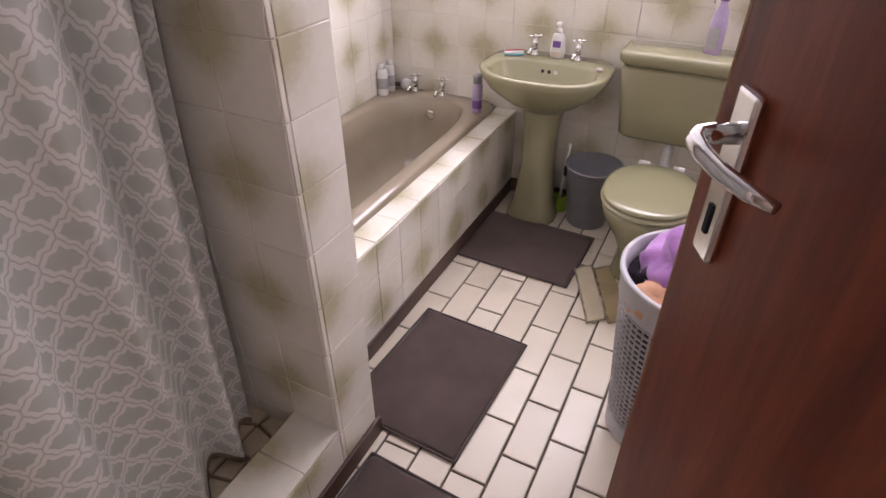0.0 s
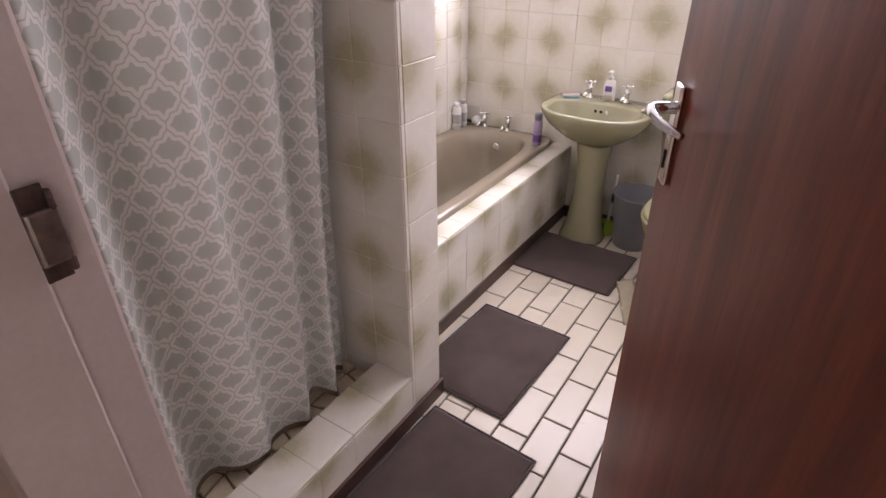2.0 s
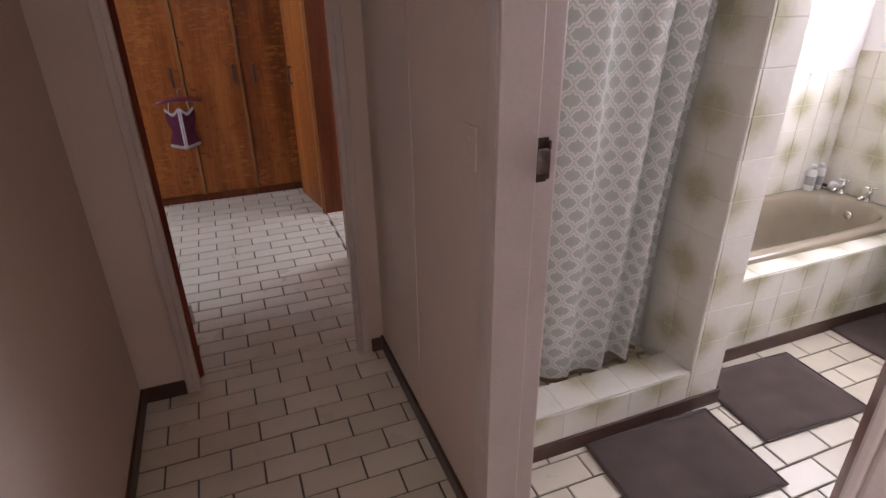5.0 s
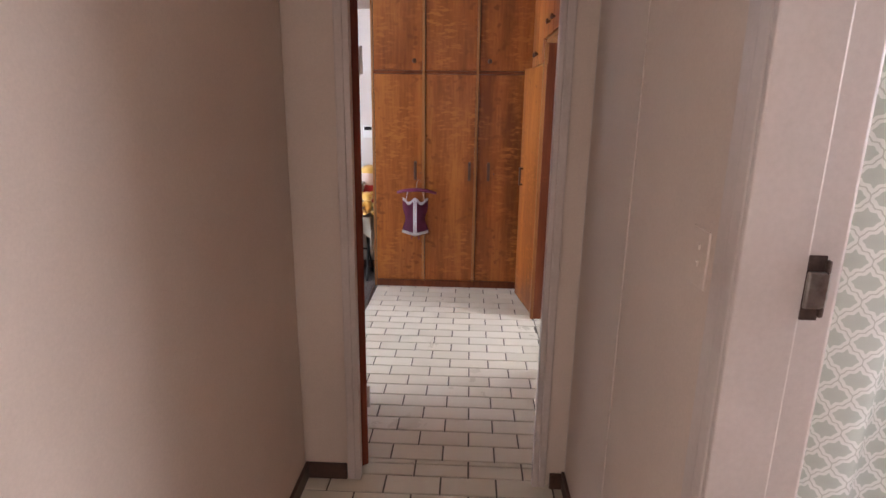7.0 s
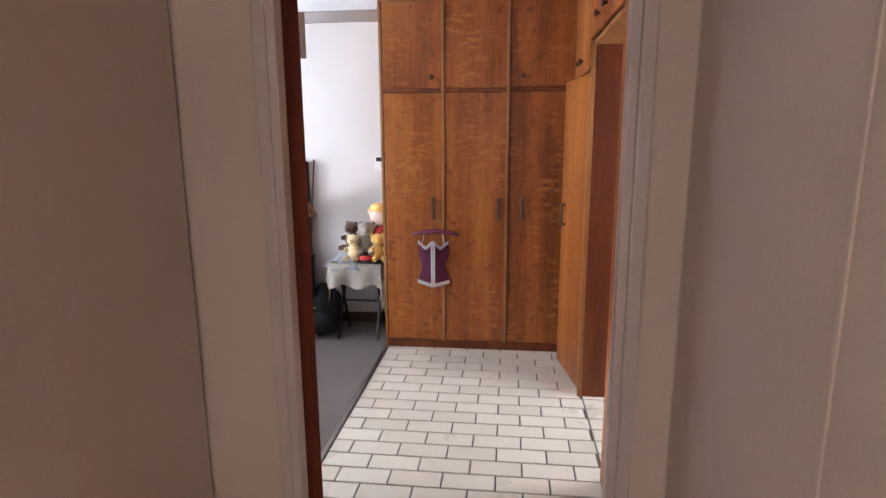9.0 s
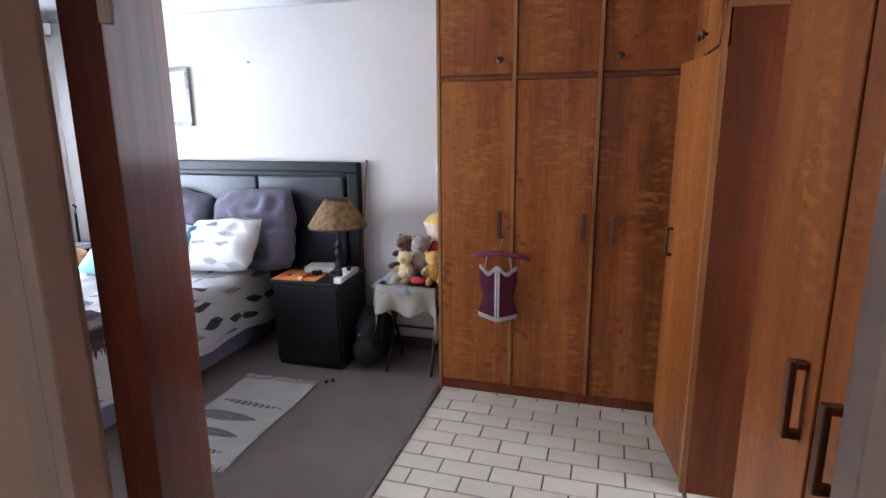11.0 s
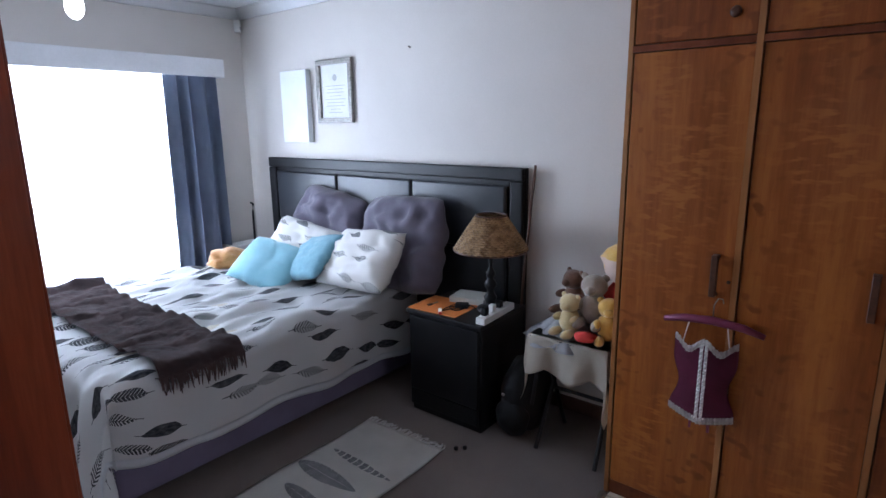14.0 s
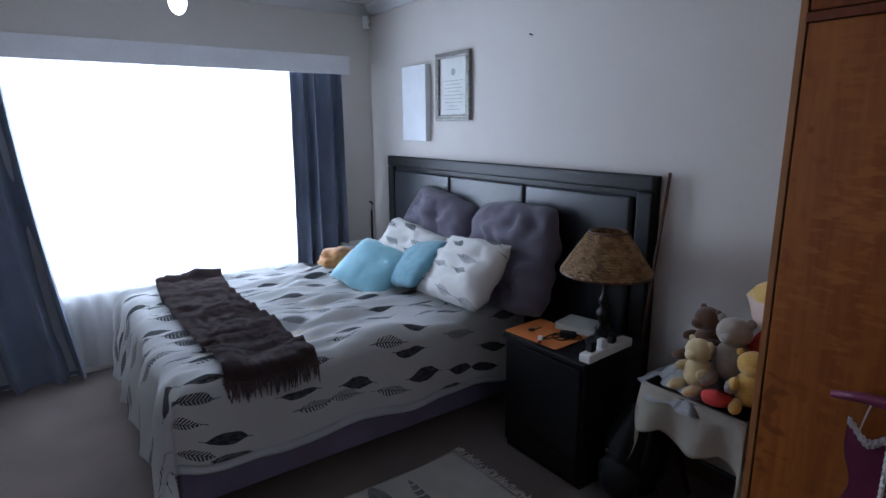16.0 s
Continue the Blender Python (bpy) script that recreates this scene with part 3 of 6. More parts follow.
structure("carpet_trim", box(-4.32, DOOR_W, CAR_Y - 0.012, CAR_Y + 0.012, 0.0, 0.009, 0.003), "steel", "thin metal strip between carpet and tiles", "trim")


def skirting(x0, x1, y0, y1, h=0.07):
    structure("baseboard", box(x0, x1, y0, y1, -0.005, h, 0.004), "skirt", "dark brown tiled skirting", "baseboard")


skirting(DOOR_E, -0.56, HALL_N - 0.014, HALL_N)
skirting(0.43, 2.45, HALL_N - 0.014, HALL_N)
skirting(DOOR_E, 2.45, HALL_S, HALL_S + 0.014)
skirting(DOOR_E, DOOR_E + 0.016, HALL_S + 0.014, -1.36)
skirting(DOOR_E + 0.012, DOOR_E + 0.026, -0.50, HALL_N - 0.014)
skirting(-1.0, BATH_E, BATH_N - 0.024, BATH_N - 0.010)
skirting(-1.0 + 0.004, -0.982, 0.805, BATH_N - 0.024)
skirting(PIL_X + 0.008, PIL_X + 0.022, -0.28, PIL_Y1 + 0.012)
skirting(-0.982, PIL_X + 0.008, PIL_Y1 + 0.010, PIL_Y1 + 0.022)
skirting(BED_W, BED_W + 0.016, BED_S, -1.70, 0.08)

# cornice: a cove that runs round the bedroom
def cove(a, c, inward, name="cornice"):
    a, c, inward = Vector(a), Vector(c), Vector(inward)
    prof = [(0.0, 0.0), (0.0, -0.07), (0.012, -0.066), (0.03, -0.045), (0.055, -0.02), (0.07, -0.012), (0.075, 0.0)]
    loops = [[tuple(p + inward * u + Vector((0, 0, w))) for u, w in prof] for p in (a, c)]
    structure(name, loft(loops), "ceiling", "white cove cornice along the ceiling", "trim", True)


cove((BED_W + 0.001, BED_S, CEIL - 0.001), (BED_W + 0.001, -1.67, CEIL - 0.001), (1, 0, 0))
cove((BED_W, BED_S + 0.001, CEIL - 0.001), (DOOR_W, BED_S + 0.001, CEIL - 0.001), (0, 1, 0))


# bathroom door frame
b = box(-0.555, -0.515, HALL_N - 0.018, BATH_S + 0.012, 0, 2.09, 0.006)
box(-0.515, -0.500, HALL_N - 0.018, BATH_S - 0.05, 0, 2.05, 0.004, bm=b)
box(0.345, 0.385, HALL_N - 0.018, BATH_S + 0.012, 0, 2.09, 0.006, bm=b)
box(0.330, 0.345, HALL_N - 0.018, HALL_N + 0.022, 0, 2.05, 0.004, bm=b)
box(-0.515, 0.345, HALL_N - 0.018, BATH_S + 0.012, 2.05, 2.09, 0.006, bm=b)
box(-0.605, -0.555, HALL_N - 0.012, HALL_N, 0, 2.14, 0.004, bm=b)
box(0.385, 0.425, HALL_N - 0.012, HALL_N, 0, 2.14, 0.004, bm=b)
box(-0.555, 0.385, HALL_N - 0.012, HALL_N, 2.09, 2.14, 0.004, bm=b)
structure("door_frame_bathroom", b, "frame_paint", "pinkish grey painted steel door frame", "door frame")
# bedroom door frame
JL, JR = -1.300, -0.570
b = box(DOOR_E - 0.065, DOOR_E + 0.018, JR + 0.022, JR + 0.055, 0, 2.10, 0.006)
box(DOOR_E - 0.025, DOOR_E + 0.018, JR, JR + 0.022, 0, 2.06, 0.004, bm=b)
box(DOOR_E - 0.050, DOOR_E + 0.018, JL - 0.055, JL - 0.022, 0, 2.10, 0.006, bm=b)
box(DOOR_E - 0.025, DOOR_E + 0.018, JL - 0.022, JL, 0, 2.06, 0.004, bm=b)
box(DOOR_E - 0.065, DOOR_E + 0.018, JL - 0.022, JR + 0.022, 2.06, 2.10, 0.006, bm=b)
structure("door_frame_bedroom", b, "frame_paint", "pinkish grey painted steel door frame", "door frame")

sp = thing("strike_plate", (-0.498, -0.340, 1.305), "rusty steel strike plate on the painted frame", "strike plate")
b = box(-0.001, 0.003, -0.013, 0.013, -0.052, 0.052, 0.001)
part("plate", b, "rust", sp)
part("keeper", box(0.002, 0.010, -0.014, 0.020, -0.032, 0.028, 0.004), "steel", sp)
part("lip", box(-0.001, 0.010, 0.010, 0.018, -0.046, 0.046, 0.004), "rust", sp)


def lever(parent, side, z, xr):
    """A chrome plate with a curved lever handle on one side of a door leaf."""
    y = side * 0.021
    p = part("handle_plate", box(xr - 0.018, xr + 0.018, min(y, y + side * 0.009), max(y, y + side * 0.009), z - 0.100, z + 0.058, 0.004), "chrome", parent, "chrome plate")
    k = box(xr - 0.004, xr + 0.004, min(y + side * 0.009, y + side * 0.011), max(y + side * 0.009, y + side * 0.011), z - 0.075, z - 0.045, 0.001)
    part("keyhole", k, "black_cloth", p)
    pts = [(xr, y + side * 0.006, z + 0.022), (xr, y + side * 0.030, z + 0.022), (xr - 0.004, y + side * 0.040, z + 0.022), (xr - 0.014, y + side * 0.046, z + 0.021), (xr - 0.034, y + side * 0.045, z + 0.018), (xr - 0.058, y + side * 0.038, z + 0.014), (xr - 0.08, y + side * 0.028, z + 0.011), (xr - 0.10, y + side * 0.018, z + 0.010)]
    part("lever", tube(pts, [0.0095, 0.009, 0.0088, 0.0085, 0.008, 0.0075, 0.0068, 0.005], 14), "chrome", p, smooth=True)


def door(name, at, turn, width, label, handle_z, sides=(-1, 1), back="sapele_edge"):
    """A flush door whose hinge is its origin and whose leaf runs along +x."""
    d = thing(name, at, label, "door", turn)
    part("leaf", box(0.003, width, -0.020, 0.020, 0.008, 2.03, 0.002), "mahogany", d)
    part("edge_lipping", box(width, width + 0.006, -0.0198, 0.0198, 0.008, 2.03, 0.001), back, d)
    part("hinge_lipping", box(-0.004, 0.003, -0.0198, 0.0198, 0.008, 2.03, 0.001), back, d)
    for side in sides:
        lever(d, side, handle_z, width - 0.055)
    for hz in (0.34, 1.72):
        hb = box(-0.012, 0.0, -0.026, -0.019, hz - 0.05, hz + 0.05, 0.001)
        tube([(-0.006, -0.027, hz - 0.05), (-0.006, -0.027, hz + 0.05)], 0.006, 8, hb)
        part("hinge", hb, "frame_paint", d)
    return d


door("bathroom_door", (0.309, -0.330, 0), math.degrees(math.atan2(0.899, -0.438)), 0.854, "open mahogany flush door with chrome lever handle", 1.302)
door("bedroom_door", (-1.812, -1.303, 0), 180 + math.degrees(math.atan2(0.512, 0.674)), 0.840, "open dark mahogany flush bedroom door", 1.05, (1,), "mahogany")


# ---- windows ----
def window(name, x0, x1, z0, z1, y, splits, label, glow):
    w = thing(name, ((x0 + x1) / 2, y, z0), label, "window", kind="structure")
    hw, h = (x1 - x0) / 2, z1 - z0
    b = box(-hw, hw, -0.02, 0.02, 0, 0.04, 0.004)
    box(-hw, hw, -0.02, 0.02, h - 0.04, h, 0.004, bm=b)
    box(-hw, -hw + 0.04, -0.0195, 0.0195, 0.04, h - 0.04, 0.004, bm=b)
    box(hw - 0.04, hw, -0.0195, 0.0195, 0.04, h - 0.04, 0.004, bm=b)
    part("window_frame", b, "pelmet", w)
    xs = [-hw + 0.04 + i * (2 * hw - 0.08) / splits for i in range(splits + 1)]
    for i in range(splits):
        if i:
            part("mullion", box(xs[i] - 0.014, xs[i] + 0.014, -0.018, 0.018, 0.04, h - 0.04, 0.003), "pelmet", w)
        p = part("pane", box(xs[i] + 0.012, xs[i + 1] - 0.012, -0.003, 0.003, 0.04, h - 0.04), "glass", w)
        p.visible_shadow = False
    return w


window("window_1", WX0, WX1, WZ0, WZ1, BATH_N + 0.12, 3, "white framed bathroom window with bright daylight", True)
window("window_2", BX0, BX1, BZ0, BZ1, BED_S - 0.12, 4, "wide bedroom window with blown-out daylight", True)
structure("window_sill", box(WX0 - 0.03, WX1 + 0.03, BATH_N - 0.05, BATH_N + 0.1, WZ0 - 0.022, WZ0 + 0.002, 0.004), "pelmet", "white painted bathroom window sill", "window sill")
structure("backdrop_north", box(-2.6, 1.2, 3.2, 3.22, 0.4, 3.1), "daylight", "bright overcast distance beyond the bathroom window", "backdrop")
structure("backdrop_south", box(-6.0, -0.5, -6.2, -6.18, -0.2, 3.6), "daylight", "bright overcast distance beyond the bedroom window", "backdrop")
# glowing sheet out of view, added behind the made opening of the hall
structure("hall_fill_sheet", box(0.8, 2.5, -2.2, -2.18, 0.5, 2.5), "daylight", "unseen glowing sheet outside an added opening in the hall wall", "backdrop")
structure("backdrop_passage", box(-3.9, -2.6, 1.5, 1.52, 0.5, 2.6), "daylight", "bright overcast distance beyond the passage window", "backdrop")

# ---- bathroom ----
# shower kerb, mortar bed and curtain
kerb = structure("shower_kerb", box(-0.945, PIL_X, BATH_S, PIL_Y0, -0.005, 0.198), "wall_grout", "tiled shower kerb", "kerb")
shower = structure("shower_floor", box(BATH_W, -0.945, BATH_S, PIL_Y0, -0.005, 0.118), "mould", "stained mortar shower floor set with broken stone", "shower floor")


def curtain_point(u, v):
    y = -0.29 + 0.845 * u
    amp = 0.018 + 0.030 * (0.4 + 0.6 * math.sin(u * 5.0) ** 2)
    x = -1.065 + 0.14 * v + amp * math.sin(u * 30 + 1.4 * math.sin(u * 7) + 0.6 * v) + 0.018 * math.sin(u * 9 + 2)
    z = 0.150 + 0.05 * max(0, u - 0.75) + v * (1.895 - 0.05 * max(0, u - 0.75))
    y += 0.055 * u * (v ** 1.3) + 0.012 * math.sin(u * 40 + v * 3)
    z += (1 - v) * (0.012 * math.sin(u * 17) + 0.015 * noise.noise(Vector((u * 5, 0, 3))))
    x += 0.008 * noise.noise(Vector((u * 6, v * 4, 1.5))) + 0.035 * (1 - v) * (1 - v)
    return Vector((x, y, z))


# even spacing of the cloth along its folds, so that the print follows the gathers
steps = [i / 1500 for i in range(1501)]
arc = [0.0]
for s0, s1 in zip(steps, steps[1:]):
    arc.append(arc[-1] + (curtain_point(s1, 0.5) - curtain_point(s0, 0.5)).length)


def along(f):
    return float(np.interp(f * arc[-1], arc, steps))


sc = thing("shower_curtain", (0, 0, 0), "grey-green shower curtain with a white trellis print and stained hem", "shower curtain")
part("fabric", sheet(lambda u, v: curtain_point(along(u), v), 240, 60, 0.0, (arc[-1], 1.9)), "trellis", sc)
part("hem", sheet(lambda u, v: curtain_point(along(u), v * 0.012) + Vector((0.003, 0, -0.002)), 240, 2, 0.0, (1, 1)), "mould", sc, "mouldy brown hem")
rod = thing("curtain_rod", (-0.925, 0.16, 2.08), "chrome shower rail above the curtain", "curtain rod")
part("rail", tube([(0, -0.455, 0), (0, 0.463, 0)], 0.0125, 14), "chrome", rod, smooth=True)
ring = tube([(0.02 * math.cos(a * math.pi / 8), 0, -0.012 + 0.024 * math.sin(a * math.pi / 8)) for a in range(17)], 0.002, 6)
r0 = part("ring", ring, "white_plastic", rod)
r0.location = (0, -0.40, 0)
for i in range(1, 10):
    r = r0.copy()
    scene.collection.objects.link(r)
    r.location = (0, -0.40 + i * 0.09, 0)

# bathtub
tub = thing("bathtub", (-1.40, 1.635, 0), "taupe enamelled bathtub set behind a tiled ledge", "bathtub")
TW, TL, TZ = 0.312, 0.835, 0.476
loops = [oval(0, 0, TW, TL, TZ - 0.05, 72, 14), oval(0, 0, TW, TL, TZ - 0.008, 72, 14), oval(0, 0, TW - 0.01, TL - 0.01, TZ, 72, 14),
         oval(0, -0.01, TW - 0.062, TL - 0.075, TZ, 72, 4.2), oval(0, -0.01, TW - 0.075, TL - 0.09, TZ - 0.012, 72, 4.0), oval(0, 0.02, TW - 0.09, TL - 0.14, TZ - 0.12, 72, 3.6),
         oval(0, 0.06, TW - 0.11, TL - 0.21, TZ - 0.27, 72, 3.2), oval(0, 0.08, TW - 0.15, TL - 0.29, TZ - 0.345, 72, 3.0), oval(0, 0.09, TW - 0.20, TL - 0.36, TZ - 0.362, 72, 2.8)]
part("shell", loft(loops, caps=(False, True)), "tub", tub, smooth=True)
b = lathe([(0.026, 0), (0.026, 0.004), (0.022, 0.007), (0.0, 0.008)], 24, None, (0, 0, 0), caps=False)
moved(b, Matrix.Translation((-0.02, 0.715, TZ - 0.085)) @ Matrix.Rotation(radians(97), 4, "X"))
part("overflow", b, "chrome", tub, smooth=True)
b = tube([(0.245, -0.17, TZ - 0.075), (0.222, -0.16, TZ - 0.085), (0.217, -0.06, TZ - 0.088), (0.216, 0.05, TZ - 0.085), (0.238, 0.06, TZ - 0.075)], 0.009, 10)
part("grab_handle", b, "rust", tub, smooth=True)


def tap(at, turn, name="bath_tap", parent=None, label="chrome pillar tap with a cross head"):
    t = thing(name, at, label, "tap", turn)
    body = lathe([(0.021, 0), (0.021, 0.006), (0.014, 0.012), (0.012, 0.045), (0.016, 0.050), (0.016, 0.062), (0.009, 0.068), (0.008, 0.078)], 20)
    part("body", body, "chrome", t, smooth=True)
    part("spout", tube([(0, 0, 0.032), (0, -0.03, 0.042), (0, -0.065, 0.04), (0, -0.088, 0.026)], [0.012, 0.011, 0.010, 0.009], 12), "chrome", t, smooth=True)
    h = lathe([(0.010, 0.076), (0.011, 0.088), (0.006, 0.093)], 16)
    for a in range(4):
        c, s = math.cos(a * math.pi / 2 + 0.5), math.sin(a * math.pi / 2 + 0.5)
        tube([(0.006 * c, 0.006 * s, 0.083), (0.027 * c, 0.027 * s, 0.085), (0.031 * c, 0.031 * s, 0.085)], [0.004, 0.0055, 0.003], 8, h)
    part("cross_head", h, "chrome", t, smooth=True)
    return t


tap((-1.545, 2.425, TZ), 0)
tap((-1.385, 2.425, TZ), 0)


def bottle(name, at, profile, mats, label, category="bottle", turn=0, sx=1.0, sy=1.0, cap=None, band=None):
    t = thing(name, at, label, category, turn)
    part("body", lathe(profile, 24, None, (0, 0, 0), sx, sy), mats[0], t, smooth=True)
    if cap:
        part("cap", lathe(cap, 20), mats[1], t, smooth=True)
    if band:
        z0, z1, r = band
        part("label", lathe([(r, z0), (r, z1)], 24, None, (0, 0, 0), sx, sy, caps=False), mats[2], t, smooth=True)
    return t


SH = [(0.026, 0), (0.029, 0.004), (0.029, 0.115), (0.022, 0.132), (0.013, 0.138)]
SC = [(0.016, 0.136), (0.016, 0.158), (0.012, 0.162)]
bottle("shampoo_bottle", (-1.670, 2.30, TZ), SH, ("white_plastic", "white_plastic", "print_grey"), "white shampoo bottle on the tub rim", turn=20, sy=0.7, cap=SC, band=(0.035, 0.09, 0.0294))
bottle("shampoo_bottle", (-1.672, 2.375, TZ), SH, ("white_plastic", "white_plastic", "print_grey"), "white conditioner bottle on the tub rim", turn=-10, sy=0.7, cap=SC, band=(0.03, 0.085, 0.0294))
bottle("aerosol_can", (-1.135, 2.30, TZ + 0.002), [(0.024, 0), (0.025, 0.003), (0.025, 0.125), (0.021, 0.138), (0.019, 0.142)], ("lilac", "grey_plastic", "purple_plastic"), "lilac aerosol can with a grey cap", "aerosol can", cap=[(0.021, 0.14), (0.022, 0.175), (0.019, 0.182)], band=(0.02, 0.06, 0.0253))
sp = thing("bath_sponge", (-1.605, 2.425, TZ + 0.028), "round white bath sponge beside the taps", "sponge")
part("foam", blob((0, 0, 0), 0.030, 0.028, 0.029, None, 0.25, 3), "sponge", sp, smooth=True)
so = thing("soap_dish", (-1.655, 2.43, TZ), "wire soap dish with a brown soap bar", "soap dish")
b = tube([(0.04 * math.cos(a * math.pi / 10), 0.026 * math.sin(a * math.pi / 10), 0.012) for a in range(21)], 0.0025, 6)
for k in range(-2, 3):
    tube([(k * 0.013, -0.024, 0.012), (k * 0.013, 0.0, 0.006), (k * 0.013, 0.024, 0.012)], 0.0018, 6, b)
for sx in (-1, 1):
    tube([(sx * 0.03, 0, 0), (sx * 0.03, 0, 0.012)], 0.003, 6, b)
part("wire", b, "chrome", so)
part("soap", box(-0.026, 0.026, -0.016, 0.016, 0.010, 0.026, 0.007, 3), "darkwood", so, smooth=True)

# wash basin on a pedestal
basin = thing("wash_basin", (-0.80, BATH_N - 0.012, 0), "olive green wash basin on a matching pedestal", "wash basin")
RZ = 0.755


def basin_loop(rx, yb, yf, z, n=64):
    out = []
    for i in range(n):
        a = 2 * math.pi * i / n
        c, s = math.cos(a), math.sin(a)
        p = 2 / (5.0 if s > 0 else 2.5)
        cy, ry = (yb + yf) / 2, (yb - yf) / 2
        x = rx * math.copysign(abs(c) ** (2 / 3.4), c)
        y = cy + ry * math.copysign(abs(s) ** p, s)
        x *= 1 - 0.16 * max(0.0, -s) ** 1.5
        out.append((x, y, z))
    return out


loops = [basin_loop(0.10, -0.06, -0.26, RZ - 0.20), basin_loop(0.17, -0.03, -0.33, RZ - 0.155), basin_loop(0.25, -0.008, -0.405, RZ - 0.085), basin_loop(0.277, 0.0, -0.438, RZ - 0.035),
         basin_loop(0.283, 0.0, -0.447, RZ - 0.008), basin_loop(0.276, -0.004, -0.440, RZ), basin_loop(0.235, -0.125, -0.412, RZ - 0.004), basin_loop(0.225, -0.135, -0.402, RZ - 0.016),
         basin_loop(0.20, -0.15, -0.37, RZ - 0.08), basin_loop(0.13, -0.18, -0.32, RZ - 0.125), basin_loop(0.03, -0.23, -0.27, RZ - 0.135)]
part("bowl", loft(loops, caps=(True, True)), "olive", basin, smooth=True)
b = loft([oval(0, -0.19, 0.125, 0.105, 0.0, 40, 3), oval(0, -0.19, 0.122, 0.102, 0.02, 40, 3), oval(0, -0.18, 0.095, 0.085, 0.10, 40, 2.8), oval(0, -0.17, 0.078, 0.075, 0.28, 40, 2.6), oval(0, -0.165, 0.078, 0.078, 0.45, 40, 2.6), oval(0, -0.165, 0.095, 0.09, 0.56, 40, 2.6), oval(0, -0.165, 0.13, 0.11, 0.60, 40, 2.5)])
part("pedestal", b, "olive", basin, smooth=True)
for sx in (-0.03, 0.0, 0.03):
    b = lathe([(0.008, 0), (0.008, 0.002)], 14)
    moved(b, Matrix.Translation((sx, -0.142, RZ - 0.045)) @ Matrix.Rotation(radians(78), 4, "X"))
    part("overflow_hole" if sx < 0.02 else "chain_stay", b, "black_cloth" if sx < 0.02 else "chrome", basin)
tap((-0.90, 2.405, RZ - 0.002), 0, "basin_tap")
tap((-0.70, 2.405, RZ - 0.002), 0, "basin_tap")
soap = bottle("soap_dispenser", (-0.795, 2.405, RZ - 0.002), [(0.030, 0), (0.032, 0.004), (0.033, 0.03), (0.031, 0.075), (0.026, 0.10), (0.013, 0.112)], ("white_plastic", "white_plastic", "purple_plastic"), "clear soap dispenser with a white pump and blue label", "soap dispenser", sy=0.62, cap=[(0.014, 0.110), (0.014, 0.124), (0.006, 0.126), (0.005, 0.145)])
part("label", box(-0.018, 0.018, -0.0235, -0.0205, 0.05, 0.078, 0.0012), "purple_plastic", soap, "blue label")
part("contents_label", box(-0.024, 0.024, -0.0232, -0.0200, 0.008, 0.032, 0.001), "linen", soap)
part("pump", box(-0.009, 0.009, -0.034, 0.010, 0.143, 0.154, 0.004), "white_plastic", soap)
cl = thing("face_cloth", (-0.985, 2.36, RZ), "folded striped cloth lying on the basin edge", "cloth", 25)
part("fold", box(-0.045, 0.045, -0.022, 0.022, 0, 0.010, 0.004), "aqua", cl)
part("fold", moved(box(-0.043, 0.043, -0.02, 0.02, 0.010, 0.019, 0.004), Matrix.Rotation(radians(8), 4, "Z")), "white_plastic", cl)
part("stripe", moved(box(-0.042, 0.042, -0.006, 0.006, 0.019, 0.0215, 0.001), Matrix.Rotation(radians(8), 4, "Z")), "red_cloth", cl)
pl = thing("basin_plug", (-0.575, 2.30, RZ), "small pale plug lying on the basin", "plug")
part("disc", lathe([(0.014, 0), (0.016, 0.004), (0.012, 0.009), (0.004, 0.012)], 18), "linen", pl, smooth=True)

# toilet with a separate cistern
wc = thing("toilet", (-0.235, BATH_N - 0.012, 0), "olive green toilet with closed lid and low cistern", "toilet")


def soft_box(w, d0, d1, z0, z1, taper=0.0, bev=0.02):
    lo = oval(0, (d0 + d1) / 2, w / 2 - taper, abs(d1 - d0) / 2 - taper * 0.4, z0 + bev, 56, 9)
    lo2 = oval(0, (d0 + d1) / 2, w / 2 - taper - bev, abs(d1 - d0) / 2 - taper * 0.4 - bev, z0, 56, 9)
    up = oval(0, (d0 + d1) / 2, w / 2, abs(d1 - d0) / 2, z1 - bev, 56, 9)
    up2 = oval(0, (d0 + d1) / 2, w / 2 - bev * 0.35, abs(d1 - d0) / 2 - bev * 0.35, z1 - bev * 0.3, 56, 9)
    up3 = oval(0, (d0 + d1) / 2, w / 2 - bev, abs(d1 - d0) / 2 - bev, z1, 56, 9)
    return loft([lo2, lo, up, up2, up3])


part("cistern", soft_box(0.50, -0.20, -0.002, 0.485, 0.80, 0.03, 0.02), "olive", wc, smooth=True)
part("cistern_lid", soft_box(0.53, -0.222, 0.0, 0.80, 0.862, 0.004, 0.02), "olive", wc, smooth=True)
lv = tube([(0.225, -0.20, 0.76), (0.225, -0.215, 0.76)], 0.013, 14)
tube([(0.225, -0.222, 0.76), (0.19, -0.226, 0.757), (0.15, -0.226, 0.75)], [0.006, 0.006, 0.008], 10, lv)
part("flush_lever", lv, "chrome", wc, smooth=True)
part("flush_pipe", tube([(0, -0.10, 0.49), (0, -0.10, 0.44), (0, -0.12, 0.36), (0, -0.17, 0.33), (0, -0.22, 0.325)], 0.022, 16), "white_plastic", wc, smooth=True)
